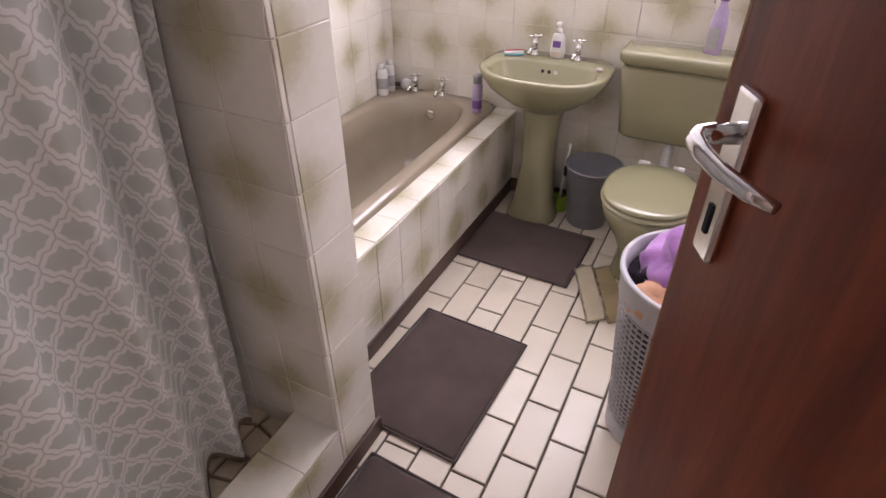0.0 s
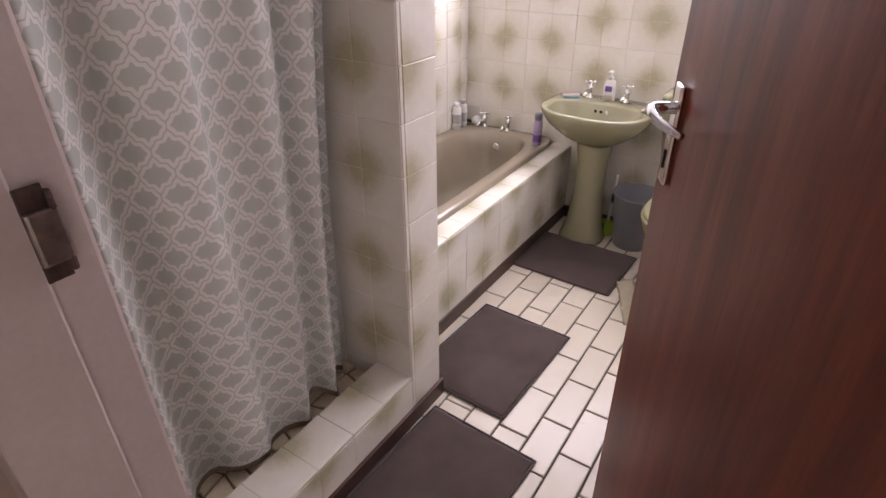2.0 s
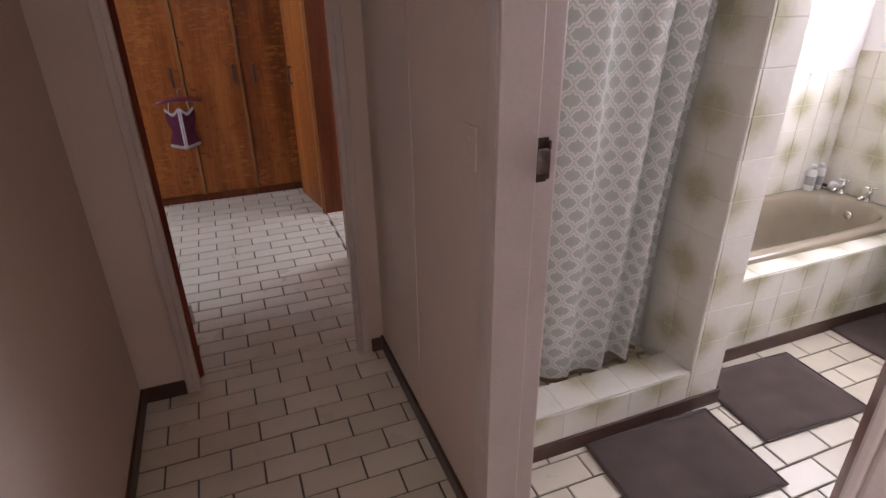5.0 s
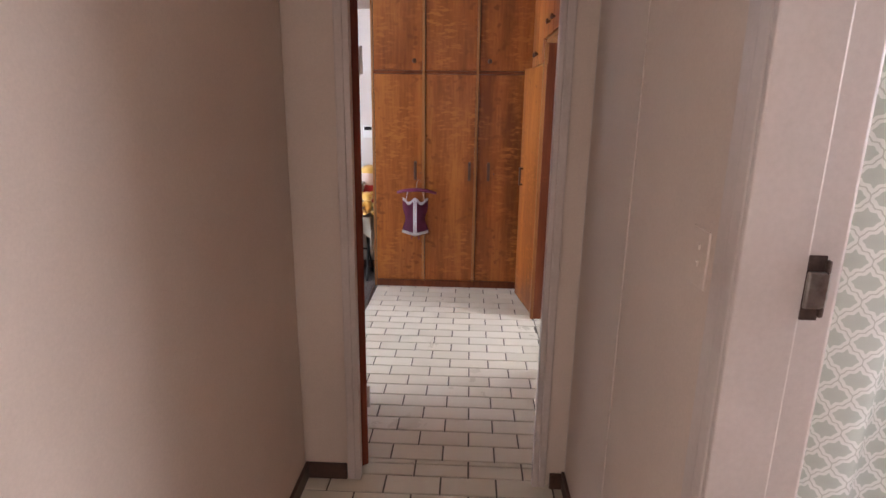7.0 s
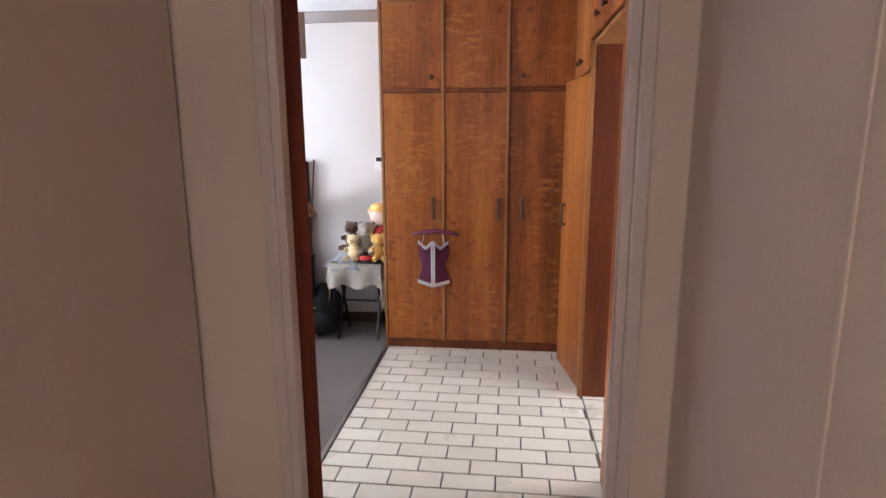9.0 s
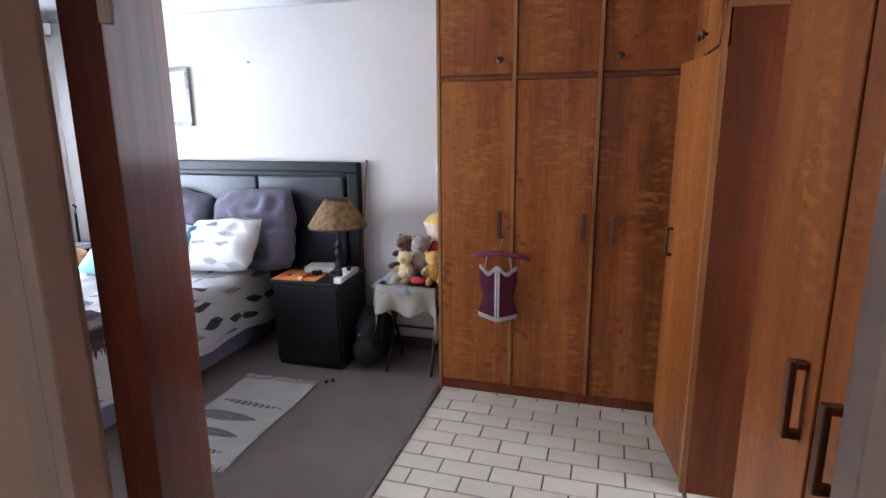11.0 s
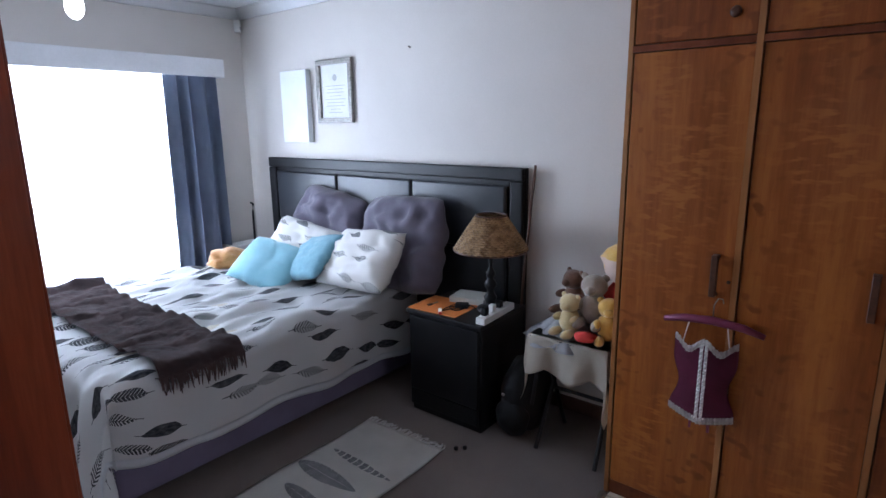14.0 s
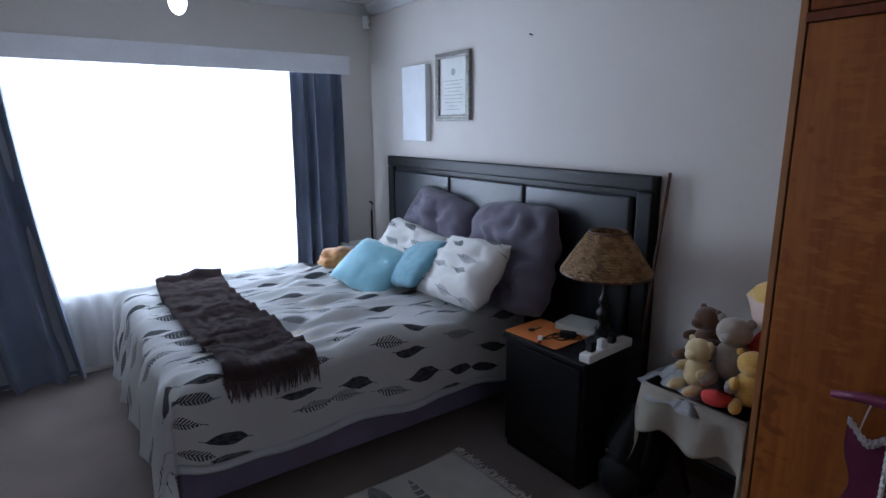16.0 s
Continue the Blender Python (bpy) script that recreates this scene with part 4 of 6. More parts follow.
loops = [oval(0, -0.43, 0.10, 0.15, 0.0, 48, 2.6), oval(0, -0.43, 0.098, 0.148, 0.02, 48, 2.6), oval(0, -0.42, 0.085, 0.14, 0.12, 48, 2.4), oval(0, -0.46, 0.12, 0.18, 0.24, 48, 2.3), oval(0, -0.485, 0.172, 0.225, 0.34, 48, 2.2), oval(0, -0.49, 0.178, 0.232, 0.385, 48, 2.2), oval(0, -0.49, 0.170, 0.224, 0.395, 48, 2.2)]
part("bowl", loft(loops), "olive", wc, smooth=True)
part("seat", loft([oval(0, -0.50, 0.178, 0.222, 0.398, 48, 2.2), oval(0, -0.50, 0.186, 0.230, 0.404, 48, 2.2), oval(0, -0.50, 0.186, 0.230, 0.412, 48, 2.2), oval(0, -0.50, 0.178, 0.222, 0.418, 48, 2.2)]), "olive", wc, smooth=True)
part("lid", loft([oval(0, -0.497, 0.172, 0.216, 0.4185, 48, 2.2), oval(0, -0.497, 0.181, 0.224, 0.424, 48, 2.2), oval(0, -0.497, 0.181, 0.224, 0.431, 48, 2.2), oval(0, -0.497, 0.168, 0.210, 0.438, 48, 2.2), oval(0, -0.497, 0.10, 0.13, 0.441, 48, 2.2)]), "olive", wc, smooth=True)
for sx in (-0.07, 0.07):
    part("hinge", tube([(sx - 0.022, -0.265, 0.425), (sx + 0.022, -0.265, 0.425)], 0.012, 12), "white_plastic", wc, smooth=True)

bottle("cleaner_bottle", (-0.015, 2.32, 0.0), [(0.035, 0), (0.038, 0.005), (0.038, 0.24), (0.026, 0.32), (0.014, 0.345)], ("purple_plastic", "purple_plastic", "print_grey"), "dark purple cleaner bottle standing behind the toilet", sy=0.7, cap=[(0.016, 0.34), (0.022, 0.40), (0.014, 0.42)])
spray = bottle("spray_bottle", (-0.165, 2.36, 0.862), [(0.030, 0), (0.033, 0.005), (0.033, 0.10), (0.027, 0.15), (0.014, 0.185), (0.013, 0.20)], ("lilac", "purple_plastic", "print_grey"), "clear lilac spray bottle with a purple trigger", "spray bottle", turn=-20, sy=0.65, cap=[(0.016, 0.195), (0.016, 0.225), (0.012, 0.228)])
part("nozzle", box(-0.052, 0.026, -0.013, 0.013, 0.226, 0.262, 0.008, 3), "purple_plastic", spray)
part("trigger", tube([(-0.022, 0, 0.23), (-0.038, 0, 0.212), (-0.036, 0, 0.18)], [0.006, 0.006, 0.004], 8), "purple_plastic", spray, smooth=True)
part("label", box(-0.022, 0.022, -0.0225, -0.0205, 0.02, 0.10, 0.001), "print_grey", spray)

# bin, brush, laundry basket
bn = thing("waste_bin", (-0.535, 2.33, 0), "grey tapered plastic waste bin with two ring grips", "waste bin")
part("body", lathe([(0.090, 0), (0.094, 0.004), (0.128, 0.302), (0.134, 0.305), (0.134, 0.312), (0.126, 0.312), (0.090, 0.01), (0.0, 0.008)], 40, caps=False), "grey_plastic", bn, smooth=True)
for a in (200, 340):
    c, s = math.cos(radians(a)), math.sin(radians(a))
    pts = []
    for k in range(17):
        q = 2 * math.pi * k / 16
        pts.append((c * 0.131 - s * 0.026 * math.cos(q), s * 0.131 + c * 0.026 * math.cos(q), 0.268 + 0.019 * math.sin(q)))
    part("grip", tube(pts, 0.006, 8), "black_cloth", bn, "dark ring grip", smooth=True)
br = thing("toilet_brush", (-0.690, 2.365, 0), "toilet brush with a white stem in a lime green holder", "toilet brush")
part("holder", lathe([(0.034, 0), (0.038, 0.004), (0.040, 0.088), (0.036, 0.088), (0.034, 0.01), (0, 0.008)], 4, caps=False), "lime", br)
part("stem", tube([(0.002, 0, 0.02), (0.006, 0.002, 0.20), (0.016, 0.004, 0.33), (0.018, 0.004, 0.37)], [0.007, 0.006, 0.007, 0.008], 10), "white_plastic", br, smooth=True)

bk = thing("laundry_basket", (-0.005, 1.215, 0), "pale grey lattice laundry basket full of clothes", "laundry basket")
part("base", lathe([(0.150, 0), (0.153, 0.004), (0.158, 0.085), (0.151, 0.085), (0.147, 0.008), (0, 0.006)], 48, caps=False), "basket", bk, smooth=True)
part("rim", lathe([(0.193, 0.515), (0.200, 0.52), (0.207, 0.60), (0.212, 0.605), (0.212, 0.618), (0.198, 0.618), (0.190, 0.515)], 48, caps=False), "basket", bk, smooth=True)
b = bmesh.new()
NB = 56
for i in range(NB):
    a = 2 * math.pi * i / NB
    tube([(0.155 * math.cos(a), 0.155 * math.sin(a), 0.083), (0.195 * math.cos(a), 0.195 * math.sin(a), 0.518)], 0.0032, 4, b)
part("uprights", b, "basket", bk)
b = bmesh.new()
for k in range(21):
    z = 0.10 + k * 0.0205
    r = 0.155 + 0.040 * (z - 0.083) / 0.435
    lathe([(r - 0.002, z - 0.003), (r + 0.003, z - 0.003), (r + 0.003, z + 0.003), (r - 0.002, z + 0.003)], 48, b, caps=False)
part("hoops", b, "basket", bk)
part("liner", lathe([(0.145, 0.02), (0.145, 0.09), (0.183, 0.50)], 40, caps=False), "dark_cloth", bk, "dark clothes behind the lattice", smooth=True)


def crumple(at, rx, ry, rz, seed, amp=0.35):
    b = bmesh.new()
    bmesh.ops.create_icosphere(b, subdivisions=4, radius=1)
    for v in b.verts:
        n1 = noise.noise(v.co * 1.7 + Vector((seed, 0, 0)))
        n2 = abs(noise.noise(v.co * 4.5 + Vector((0, seed, 0))))
        k = 1 + amp * n1 - amp * 0.6 * n2
        v.co = Vector((at[0] + v.co.x * rx * k, at[1] + v.co.y * ry * k, at[2] + v.co.z * rz * k))
    return b


for nm, at, r, mt, lab, sd in (("lilac_towel", (-0.01, 1.26, 0.60), (0.15, 0.13, 0.11), "lilac_cloth", "crumpled lilac towel in the laundry basket", 2), ("dark_garment", (-0.105, 1.265, 0.55), (0.085, 0.09, 0.06), "dark_cloth", "dark garment in the laundry basket", 5), ("peach_garment", (-0.075, 1.12, 0.555), (0.10, 0.07, 0.05), "peach_cloth", "peach garment in the laundry basket", 9)):
    t = thing(nm, (0, 0, 0), lab, "laundry")
    part("cloth", crumple(at, *r, sd), mt, t, smooth=True)


def mat_thing(name, corner, w, l, turn, label):
    t = thing(name, (*corner, 0.0035), label, "bath mat", turn, "bath mats")
    def fn(u, v):
        ex = min(u, 1 - u, v, 1 - v)
        return Vector(((u - 0.5) * w + 0.004 * noise.noise(Vector((v * 4, corner[0], 0))), (v - 0.5) * l + 0.004 * noise.noise(Vector((u * 4, 0, corner[1]))), 0.004 + 0.006 * min(1, ex * 14) + 0.0035 * noise.noise(Vector((u * 5, v * 5, corner[0])))))
    part("surface", sheet(fn, 30, 36, 0.004, (w, l)), "mat", t)
    b = bmesh.new()
    for x in (-w / 2, w / 2):
        tube([(x, -l / 2, 0.004), (x, l / 2, 0.004)], 0.0045, 6, b)
    for y in (-l / 2, l / 2):
        tube([(-w / 2, y, 0.004), (w / 2, y, 0.004)], 0.0045, 6, b)
    part("binding", b, "mat_edge", t)


mat_thing("bath_mat", (-0.720, 1.088), 0.425, 0.565, -2.5, "dark brown bath mat beside the tub")
mat_thing("bath_mat", (-0.725, 1.975), 0.535, 0.415, -1.5, "dark brown mat in front of the basin")
mat_thing("bath_mat", (-0.565, 0.405), 0.42, 0.595, -3.0, "dark brown bath mat beside the shower kerb")

tr = thing("pedestal_rug", (-0.235, 1.86, 0.0035), "cream shaggy pedestal rug with tan stripes", "rug", 24)
NS = 5
for k in range(NS):
    def fn(u, v, k=k):
        x = -0.20 + 0.42 * (k + u) / NS
        y = -0.22 + 0.36 * v + 0.03 * u
        e = min(v, 1 - v)
        return Vector((x, y, 0.003 + 0.010 * min(1, e * 12) + 0.005 * noise.noise(Vector((x * 30, y * 30, 0)))))
    part("stripe", sheet(fn, 8, 30, 0.003), "toilet_rug_band" if k % 2 else "toilet_rug", tr)

# things on the sill
bx = thing("storage_box", (-1.40, BATH_N + 0.03, WZ0 + 0.002), "lilac card box lying on the window sill", "box")
part("carton", box(-0.085, 0.085, -0.035, 0.035, 0.012, 0.075, 0.003), "lilac", bx)
part("tray", box(-0.09, 0.11, -0.04, 0.04, 0, 0.012, 0.003), "purple_plastic", bx)
bottle("blue_bottle", (-1.14, BATH_N + 0.03, WZ0 + 0.002), [(0.03, 0), (0.032, 0.004), (0.03, 0.05), (0.018, 0.07)], ("cyan_plastic", "white_plastic", "white_plastic"), "turquoise squat bottle on the window sill", cap=[(0.014, 0.068), (0.014, 0.09)])

# tub ledge
ledge = structure("tub_ledge", box(-1.098, -1.0, PIL_Y1, BATH_N, -0.005, 0.438), "wall_grout", "tiled ledge along the bathtub", "ledge")

# ---- hall ----
sk = thing("socket_cover", (-0.685, HALL_N, 1.30), "blank plaster-coloured wall plate with worn screws", "wall plate")
part("plate", box(-0.038, 0.038, -0.005, 0, -0.055, 0.055, 0.003), "plaster", sk)
for k in (-0.012, 0.02):
    part("screw", box(-0.006, 0.006, -0.008, -0.004, k - 0.005, k + 0.005, 0.001), "plaster", sk)

# thin raised strip, added to imitate a pale vertical highlight on the wall
cv = thing("streak_strip", (-1.16, HALL_N, 0), "slim raised plaster strip standing in for a pale highlight on the hall wall", "cable cover")
part("strip", box(-0.005, 0.005, -0.004, 0, 0.07, CEIL, 0.0015), "plaster", cv)

# ---- built-in cupboards ----
def d_handle(parent, x, y, z, axis, out, h=0.125):
    """A dark wooden bar handle; axis is the direction across the door, out points away from it."""
    o = Vector(out)
    def bx(u0, u1, d0, d1, z0, z1, bm=None):
        a = Vector(axis)
        p, q = a * u0 + o * d0, a * u1 + o * d1
        return box(x + min(p.x, q.x), x + max(p.x, q.x), y + min(p.y, q.y), y + max(p.y, q.y), z + z0, z + z1, 0.002, 1, bm)
    b = bx(-0.011, 0.011, 0.018, 0.030, -h / 2, h / 2)
    bx(-0.011, 0.011, 0.0, 0.019, h / 2 - 0.014, h / 2, b)
    bx(-0.011, 0.011, 0.0, 0.019, -h / 2, -h / 2 + 0.014, b)
    part("handle", b, "darkwood", parent, "dark wooden bar handle")


def knob(parent, x, y, z, out):
    b = lathe([(0.007, 0), (0.006, 0.010), (0.016, 0.016), (0.018, 0.022), (0.010, 0.028)], 18)
    q = Vector(out).to_track_quat("Z", "Y").to_matrix().to_4x4()
    part("knob", moved(b, Matrix.Translation((x, y, z)) @ q), "darkwood", parent, "dark round knob", smooth=True)


FX = -4.335
wr = thing("wardrobe", (0, 0, 0), "three-door sapele wardrobe with top cupboards and a garment on its door", "wardrobe")
part("side_panel", box(BED_W, FX, -1.672, -1.654, 0.0, 2.385, 0.001), "sapele_edge", wr)
part("top_panel", box(BED_W, FX, -1.654, -0.40, 2.365, 2.385), "sapele_edge", wr)
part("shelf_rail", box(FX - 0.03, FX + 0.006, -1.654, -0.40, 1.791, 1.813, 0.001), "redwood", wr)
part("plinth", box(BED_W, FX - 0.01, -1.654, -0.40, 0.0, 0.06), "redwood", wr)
part("carcass", box(BED_W + 0.01, FX - 0.022, -1.654, -0.40, 0.06, 2.364), "darkwood", wr)
edges = [-1.652, -1.248, -0.817, -0.372]
for i in range(3):
    y0, y1 = edges[i] + 0.004, edges[i + 1] - 0.004
    d = part("door", box(FX - 0.018, FX, y0 + (0.012 if i else 0), y1 - (0.006 if i < 2 else 0), 0.066, 1.788, 0.002, 1), "sapele", wr)
    hy = (-1.313, -0.865, -0.708)[i]
    d_handle(d, FX, hy, 1.02, (0, 1, 0), (1, 0, 0), 0.15)
    k = lathe([(0.006, 0), (0.006, 0.006), (0.003, 0.008)], 10)
    part("keyhole", moved(k, Matrix.Translation((FX, hy + (0.045 if i != 1 else 0.04), 1.0)) @ Matrix.Rotation(radians(90), 4, "Y")), "rust", d)
    u = part("top_door", box(FX - 0.018, FX, y0 + (0.012 if i else 0), y1 - (0.006 if i < 2 else 0), 1.817, 2.362, 0.002, 1), "sapele", wr)
    if i != 1:
        knob(u, FX, (y1 - 0.07) if i == 0 else (y0 + 0.09), 1.888, (1, 0, 0))
    if i:
        part("post", box(FX - 0.02, FX + 0.008, edges[i] - 0.009, edges[i] + 0.011, 0.06, 2.364, 0.001), "sapele_edge", wr)

FY = -0.372
w2 = thing("corner_cupboard", (0, 0, 0), "sapele cupboard with one door ajar", "cupboard")
# the end panel's darkness is shade put into its colour
part("side_panel", box(-3.672, -3.652, FY, 0.25, 0.0, 1.99, 0.001), "redwood", w2, "end panel with its shade coloured in dark red")
part("edge_post", box(-3.690, -3.645, FY - 0.010, FY + 0.012, 0.0, 1.985, 0.002), "sapele_edge", w2)
part("carcass", box(-4.88, -3.673, FY + 0.02, 0.249, 0.0, 1.83), "darkwood", w2)
dl = box(0, 0.50, -0.018, 0.0, 0.02, 1.825, 0.002, 1)
d = part("door", dl, "sapele", w2)
d.matrix_world = pose(-3.694, FY - 0.004, 0, 0, 0, 180 + 9.5)
hb = box(0.405, 0.427, 0.018, 0.030, 0.945, 1.085, 0.002, 1)
box(0.405, 0.427, 0.0, 0.019, 1.07, 1.085, 0.002, 1, hb)
box(0.405, 0.427, 0.0, 0.019, 0.945, 0.96, 0.002, 1, hb)
part("handle", hb, "darkwood", d, "dark wooden bar handle")
tp_ = thing("top_cupboard", (0, 0, 0), "row of sapele top cupboards over the passage", "cupboard")
part("underside", box(-3.652, -2.79, FY + 0.001, 0.25, 1.965, 1.985, 0.001), "sapele_edge", tp_)
part("carcass", box(-4.33, -2.79, FY + 0.02, 0.249, 1.985, 2.385), "darkwood", tp_)
part("filler", box(-4.33, -3.652, FY + 0.002, FY + 0.02, 1.832, 1.985), "sapele_edge", tp_)
xs = [-4.32, -3.99, -3.655, -3.225, -2.795]
for i in range(4):
    z0 = 1.842 if i < 2 else 1.99
    u = part("top_door", box(xs[i] + 0.005, xs[i + 1] - 0.005, FY - 0.018, FY, z0, 2.372, 0.002, 1), "sapele", tp_)
    knob(u, xs[i] + 0.36 * (1 if i % 2 == 0 else 0) + (0.05 if i % 2 else -0.09), FY - 0.018, z0 + 0.075, (0, -1, 0))
w3 = thing("tall_cupboard", (0, 0, 0), "tall sapele cupboard with two doors and bar handles", "cupboard")
part("carcass", box(-2.79, DOOR_W - 0.002, FY + 0.02, 0.249, 0.0, 2.385), "darkwood", w3)
part("edge_post", box(-2.80, -2.768, FY - 0.010, FY + 0.02, 0.0, 2.385, 0.002), "sapele_edge", w3)
for i, (a, c) in enumerate(((-2.765, -2.325), (-2.311, DOOR_W - 0.004))):
    d = part("door", box(a, c, FY - 0.018, FY, 0.03, 2.372, 0.002, 1), "sapele", w3)
    d_handle(d, (c - 0.055) if i == 0 else (a + 0.10), FY - 0.018, 1.07, (1, 0, 0), (0, -1, 0), 0.15)
# dark filler that gives the gap between the doors its shade as colour
structure("cupboard_gap_shade", box(-2.325, -2.311, FY - 0.004, FY + 0.018, 0.0, 2.372), "darkwood", "dark strip standing in for the shade in the gap between cupboard doors", "trim")

# garment on a hanger
gx = FX + 0.03
hg = thing("clothes_hanger", (gx, -1.30, 0.845), "burgundy padded clothes hanger on the wardrobe handle", "clothes hanger")
part("arm", tube([(0, -0.165, -0.008), (0, -0.10, 0.008), (0.006, 0.0, 0.018), (0, 0.10, 0.008), (0, 0.165, -0.010)], [0.010, 0.014, 0.016, 0.014, 0.010], 12), "burgundy", hg, smooth=True)
part("hook", tube([(0.002, 0, 0.02), (0.002, 0, 0.075), (0.002, 0.012, 0.10), (0.002, 0.026, 0.10), (0.002, 0.030, 0.085)], 0.002, 8), "steel", hg, smooth=True)
cs = thing("corset_top", (gx, -1.312, 0.012), "burgundy corset top with white lace edging", "garment")


def half_width(v):
    return 0.106 - 0.026 * math.sin(math.pi * min(1, v * 1.25)) ** 2 + 0.006 * (1 - v)


def corset(u, v):
    w = half_width(v)
    y = (u - 0.5) * 2 * w
    z = 0.500 + 0.255 * v
    low = -0.028 * (1 - abs(2 * u - 1)) * (1 - v) ** 3
    top = 0.018 * math.cos(abs(2 * u - 1) * math.pi * 2) * v ** 6
    return Vector((0.008 + 0.022 * (1 - (2 * u - 1) ** 2), y, z + low + top))


part("bodice", sheet(corset, 24, 24, 0.004), "burgundy", cs)


def frill(path, amp, wid, out=0.004):
    n = len(path)
    b = bmesh.new()
    rows = []
    for i, p in enumerate(path):
        w = amp * math.sin(i * 1.9)
        rows.append([b.verts.new(Vector(p) + Vector((out + w, 0, wid[0]))), b.verts.new(Vector(p) + Vector((out + 0.003, 0, 0))), b.verts.new(Vector(p) + Vector((out - w, 0, wid[1])))])
    for a, c in zip(rows, rows[1:]):
        for k in range(2):
            b.faces.new((a[k], c[k], c[k + 1], a[k + 1]))
    bmesh.ops.solidify(b, geom=list(b.faces), thickness=0.002)
    return b


part("lace_hem", frill([tuple(corset(i / 60, 0.0)) for i in range(61)], 0.005, (0.012, -0.014)), "lace", cs, "white lace hem")
part("lace_neckline", frill([tuple(corset(i / 60, 1.0)) for i in range(61)], 0.005, (0.014, -0.012)), "lace", cs, "white lace neckline")
b = bmesh.new()
for s in (-0.008, 0.008):
    rows = []
    for i in range(61):
        p = corset(0.5, i / 60)
        w = 0.004 * math.sin(i * 1.7)
        rows.append([b.verts.new(p + Vector((0.004 + w, s - 0.006, 0))), b.verts.new(p + Vector((0.007, s, 0))), b.verts.new(p + Vector((0.004 - w, s + 0.006, 0)))])
    for a, c in zip(rows, rows[1:]):
        for k in range(2):
            b.faces.new((a[k], c[k], c[k + 1], a[k + 1]))
part("lace_placket", b, "lace", cs, "white lace front panel")
for s in (-1, 1):
    part("strap", tube([(0.012, s * 0.078, 0.755), (0.012, s * 0.070, 0.80), (0.006, s * 0.062, 0.842)], 0.0022, 6), "lace", cs)
    part("ribbon", tube([(0.012, s * 0.03, 0.48), (0.010, s * 0.032, 0.425)], 0.005, 6), "burgundy", cs)

# ---- bed ----
BX, BY0, BY1, BXF = -4.80, -4.68, -3.10, -2.98
bed = thing("bed", (0, 0, 0), "double bed base and mattress with a black padded headboard", "bed")
part("base", box(BX, BXF + 0.02, BY0 + 0.02, BY1 - 0.02, 0.06, 0.34, 0.03, 3), "base_cloth", bed, "mauve fabric bed base")
part("mattress", box(BX, BXF, BY0 + 0.01, BY1 - 0.01, 0.345, 0.565, 0.05, 4), "linen", bed, smooth=True)
for x in (BX + 0.15, BXF - 0.15):
    for y in (BY0 + 0.15, BY1 - 0.15):
        part("foot", lathe([(0.025, 0.0), (0.03, 0.07)], 14, None, (x, y, 0)), "black_wood", bed)
HY0, HY1 = -4.665, -2.390
hx = -4.853
hbd = part("headboard", box(BED_W + 0.004, hx, HY0, HY1, 0.10, 1.316, 0.006), "black_wood", bed, "black padded headboard")
fr = box(hx, hx + 0.028, HY0, HY1, 1.246, 1.319, 0.014, 3)
for y in (HY0, HY1 - 0.085):
    box(hx, hx + 0.0275, y, y + 0.085, 0.10, 1.245, 0.014, 3, fr)
part("moulding", fr, "black_wood", hbd)
pw = (HY1 - HY0 - 0.20) / 3
for k in range(3):
    for z0, z1 in ((0.85, 1.218), (0.44, 0.835)):
        y0 = HY0 + 0.10 + k * pw
        part("padded_panel", box(hx - 0.001, hx + 0.034, y0 + 0.006, y0 + pw - 0.006, z0, z1, 0.018, 4), "black_leather", hbd, smooth=True)

TOPZ, RAD = 0.588, 0.075


def over(d):
    """Distance past an edge along the cloth -> (outward, drop)."""
    if d <= 0:
        return d, 0.0
    arc = RAD * math.pi / 2
    if d < arc:
        a = d / RAD
        return RAD * math.sin(a), RAD * (1 - math.cos(a))
    return RAD + 0.10 * (d - arc), RAD + (d - arc) * 0.99


DU0, DU1, DV0, DV1 = -4.72, -2.47, -5.02, -2.72


def drape(px, py, lift=0.0, wr=1.0):
    ox, dx = over(px - (BXF - 0.05))
    if py > (BY0 + BY1) / 2:
        oy, dy = over(py - (BY1 - 0.04))
        y = BY1 - 0.04 + oy
    else:
        oy, dy = over((BY0 + 0.04) - py)
        y = BY0 + 0.04 - oy
    x = BXF - 0.05 + ox
    drop = math.sqrt(dx * dx + dy * dy) if dx > 0 and dy > 0 else max(dx, dy)
    if dx > 0.1 and dy > 0.1:
        drop = max(dx, dy) + 0.12 * min(dx, dy)
    n1 = 1.5 * noise.noise(Vector((px * 2.3, py * 3.1, 0.3)))
    n2 = noise.noise(Vector((px * 6.5, py * 5.0, 1.7)))
    n3 = abs(noise.noise(Vector((px * 3.2 + 0.6 * py, py * 9.0, 4.1))))
    z = TOPZ + lift - drop + wr * (0.018 * n1 + 0.016 * n2 + 0.055 * (n3 - 0.2) * (1 if drop < 0.05 else 0.2))
    fold = wr * min(1, drop / 0.2)
    if dx > dy:
        x += fold * (0.028 * math.sin(py * 17 + 2 * n1) + 0.012 * n2) + lift
    elif dy > 0:
        sgn = 1 if py > (BY0 + BY1) / 2 else -1
        y += sgn * (fold * (0.016 * math.sin(px * 9 + 2 * n1) + 0.010 * n2) + lift)
    return Vector((x, y, max(z, 0.03 + lift)))


dv = thing("duvet", (0, 0, 0), "white duvet with dark feather print hanging over the bed", "duvet")
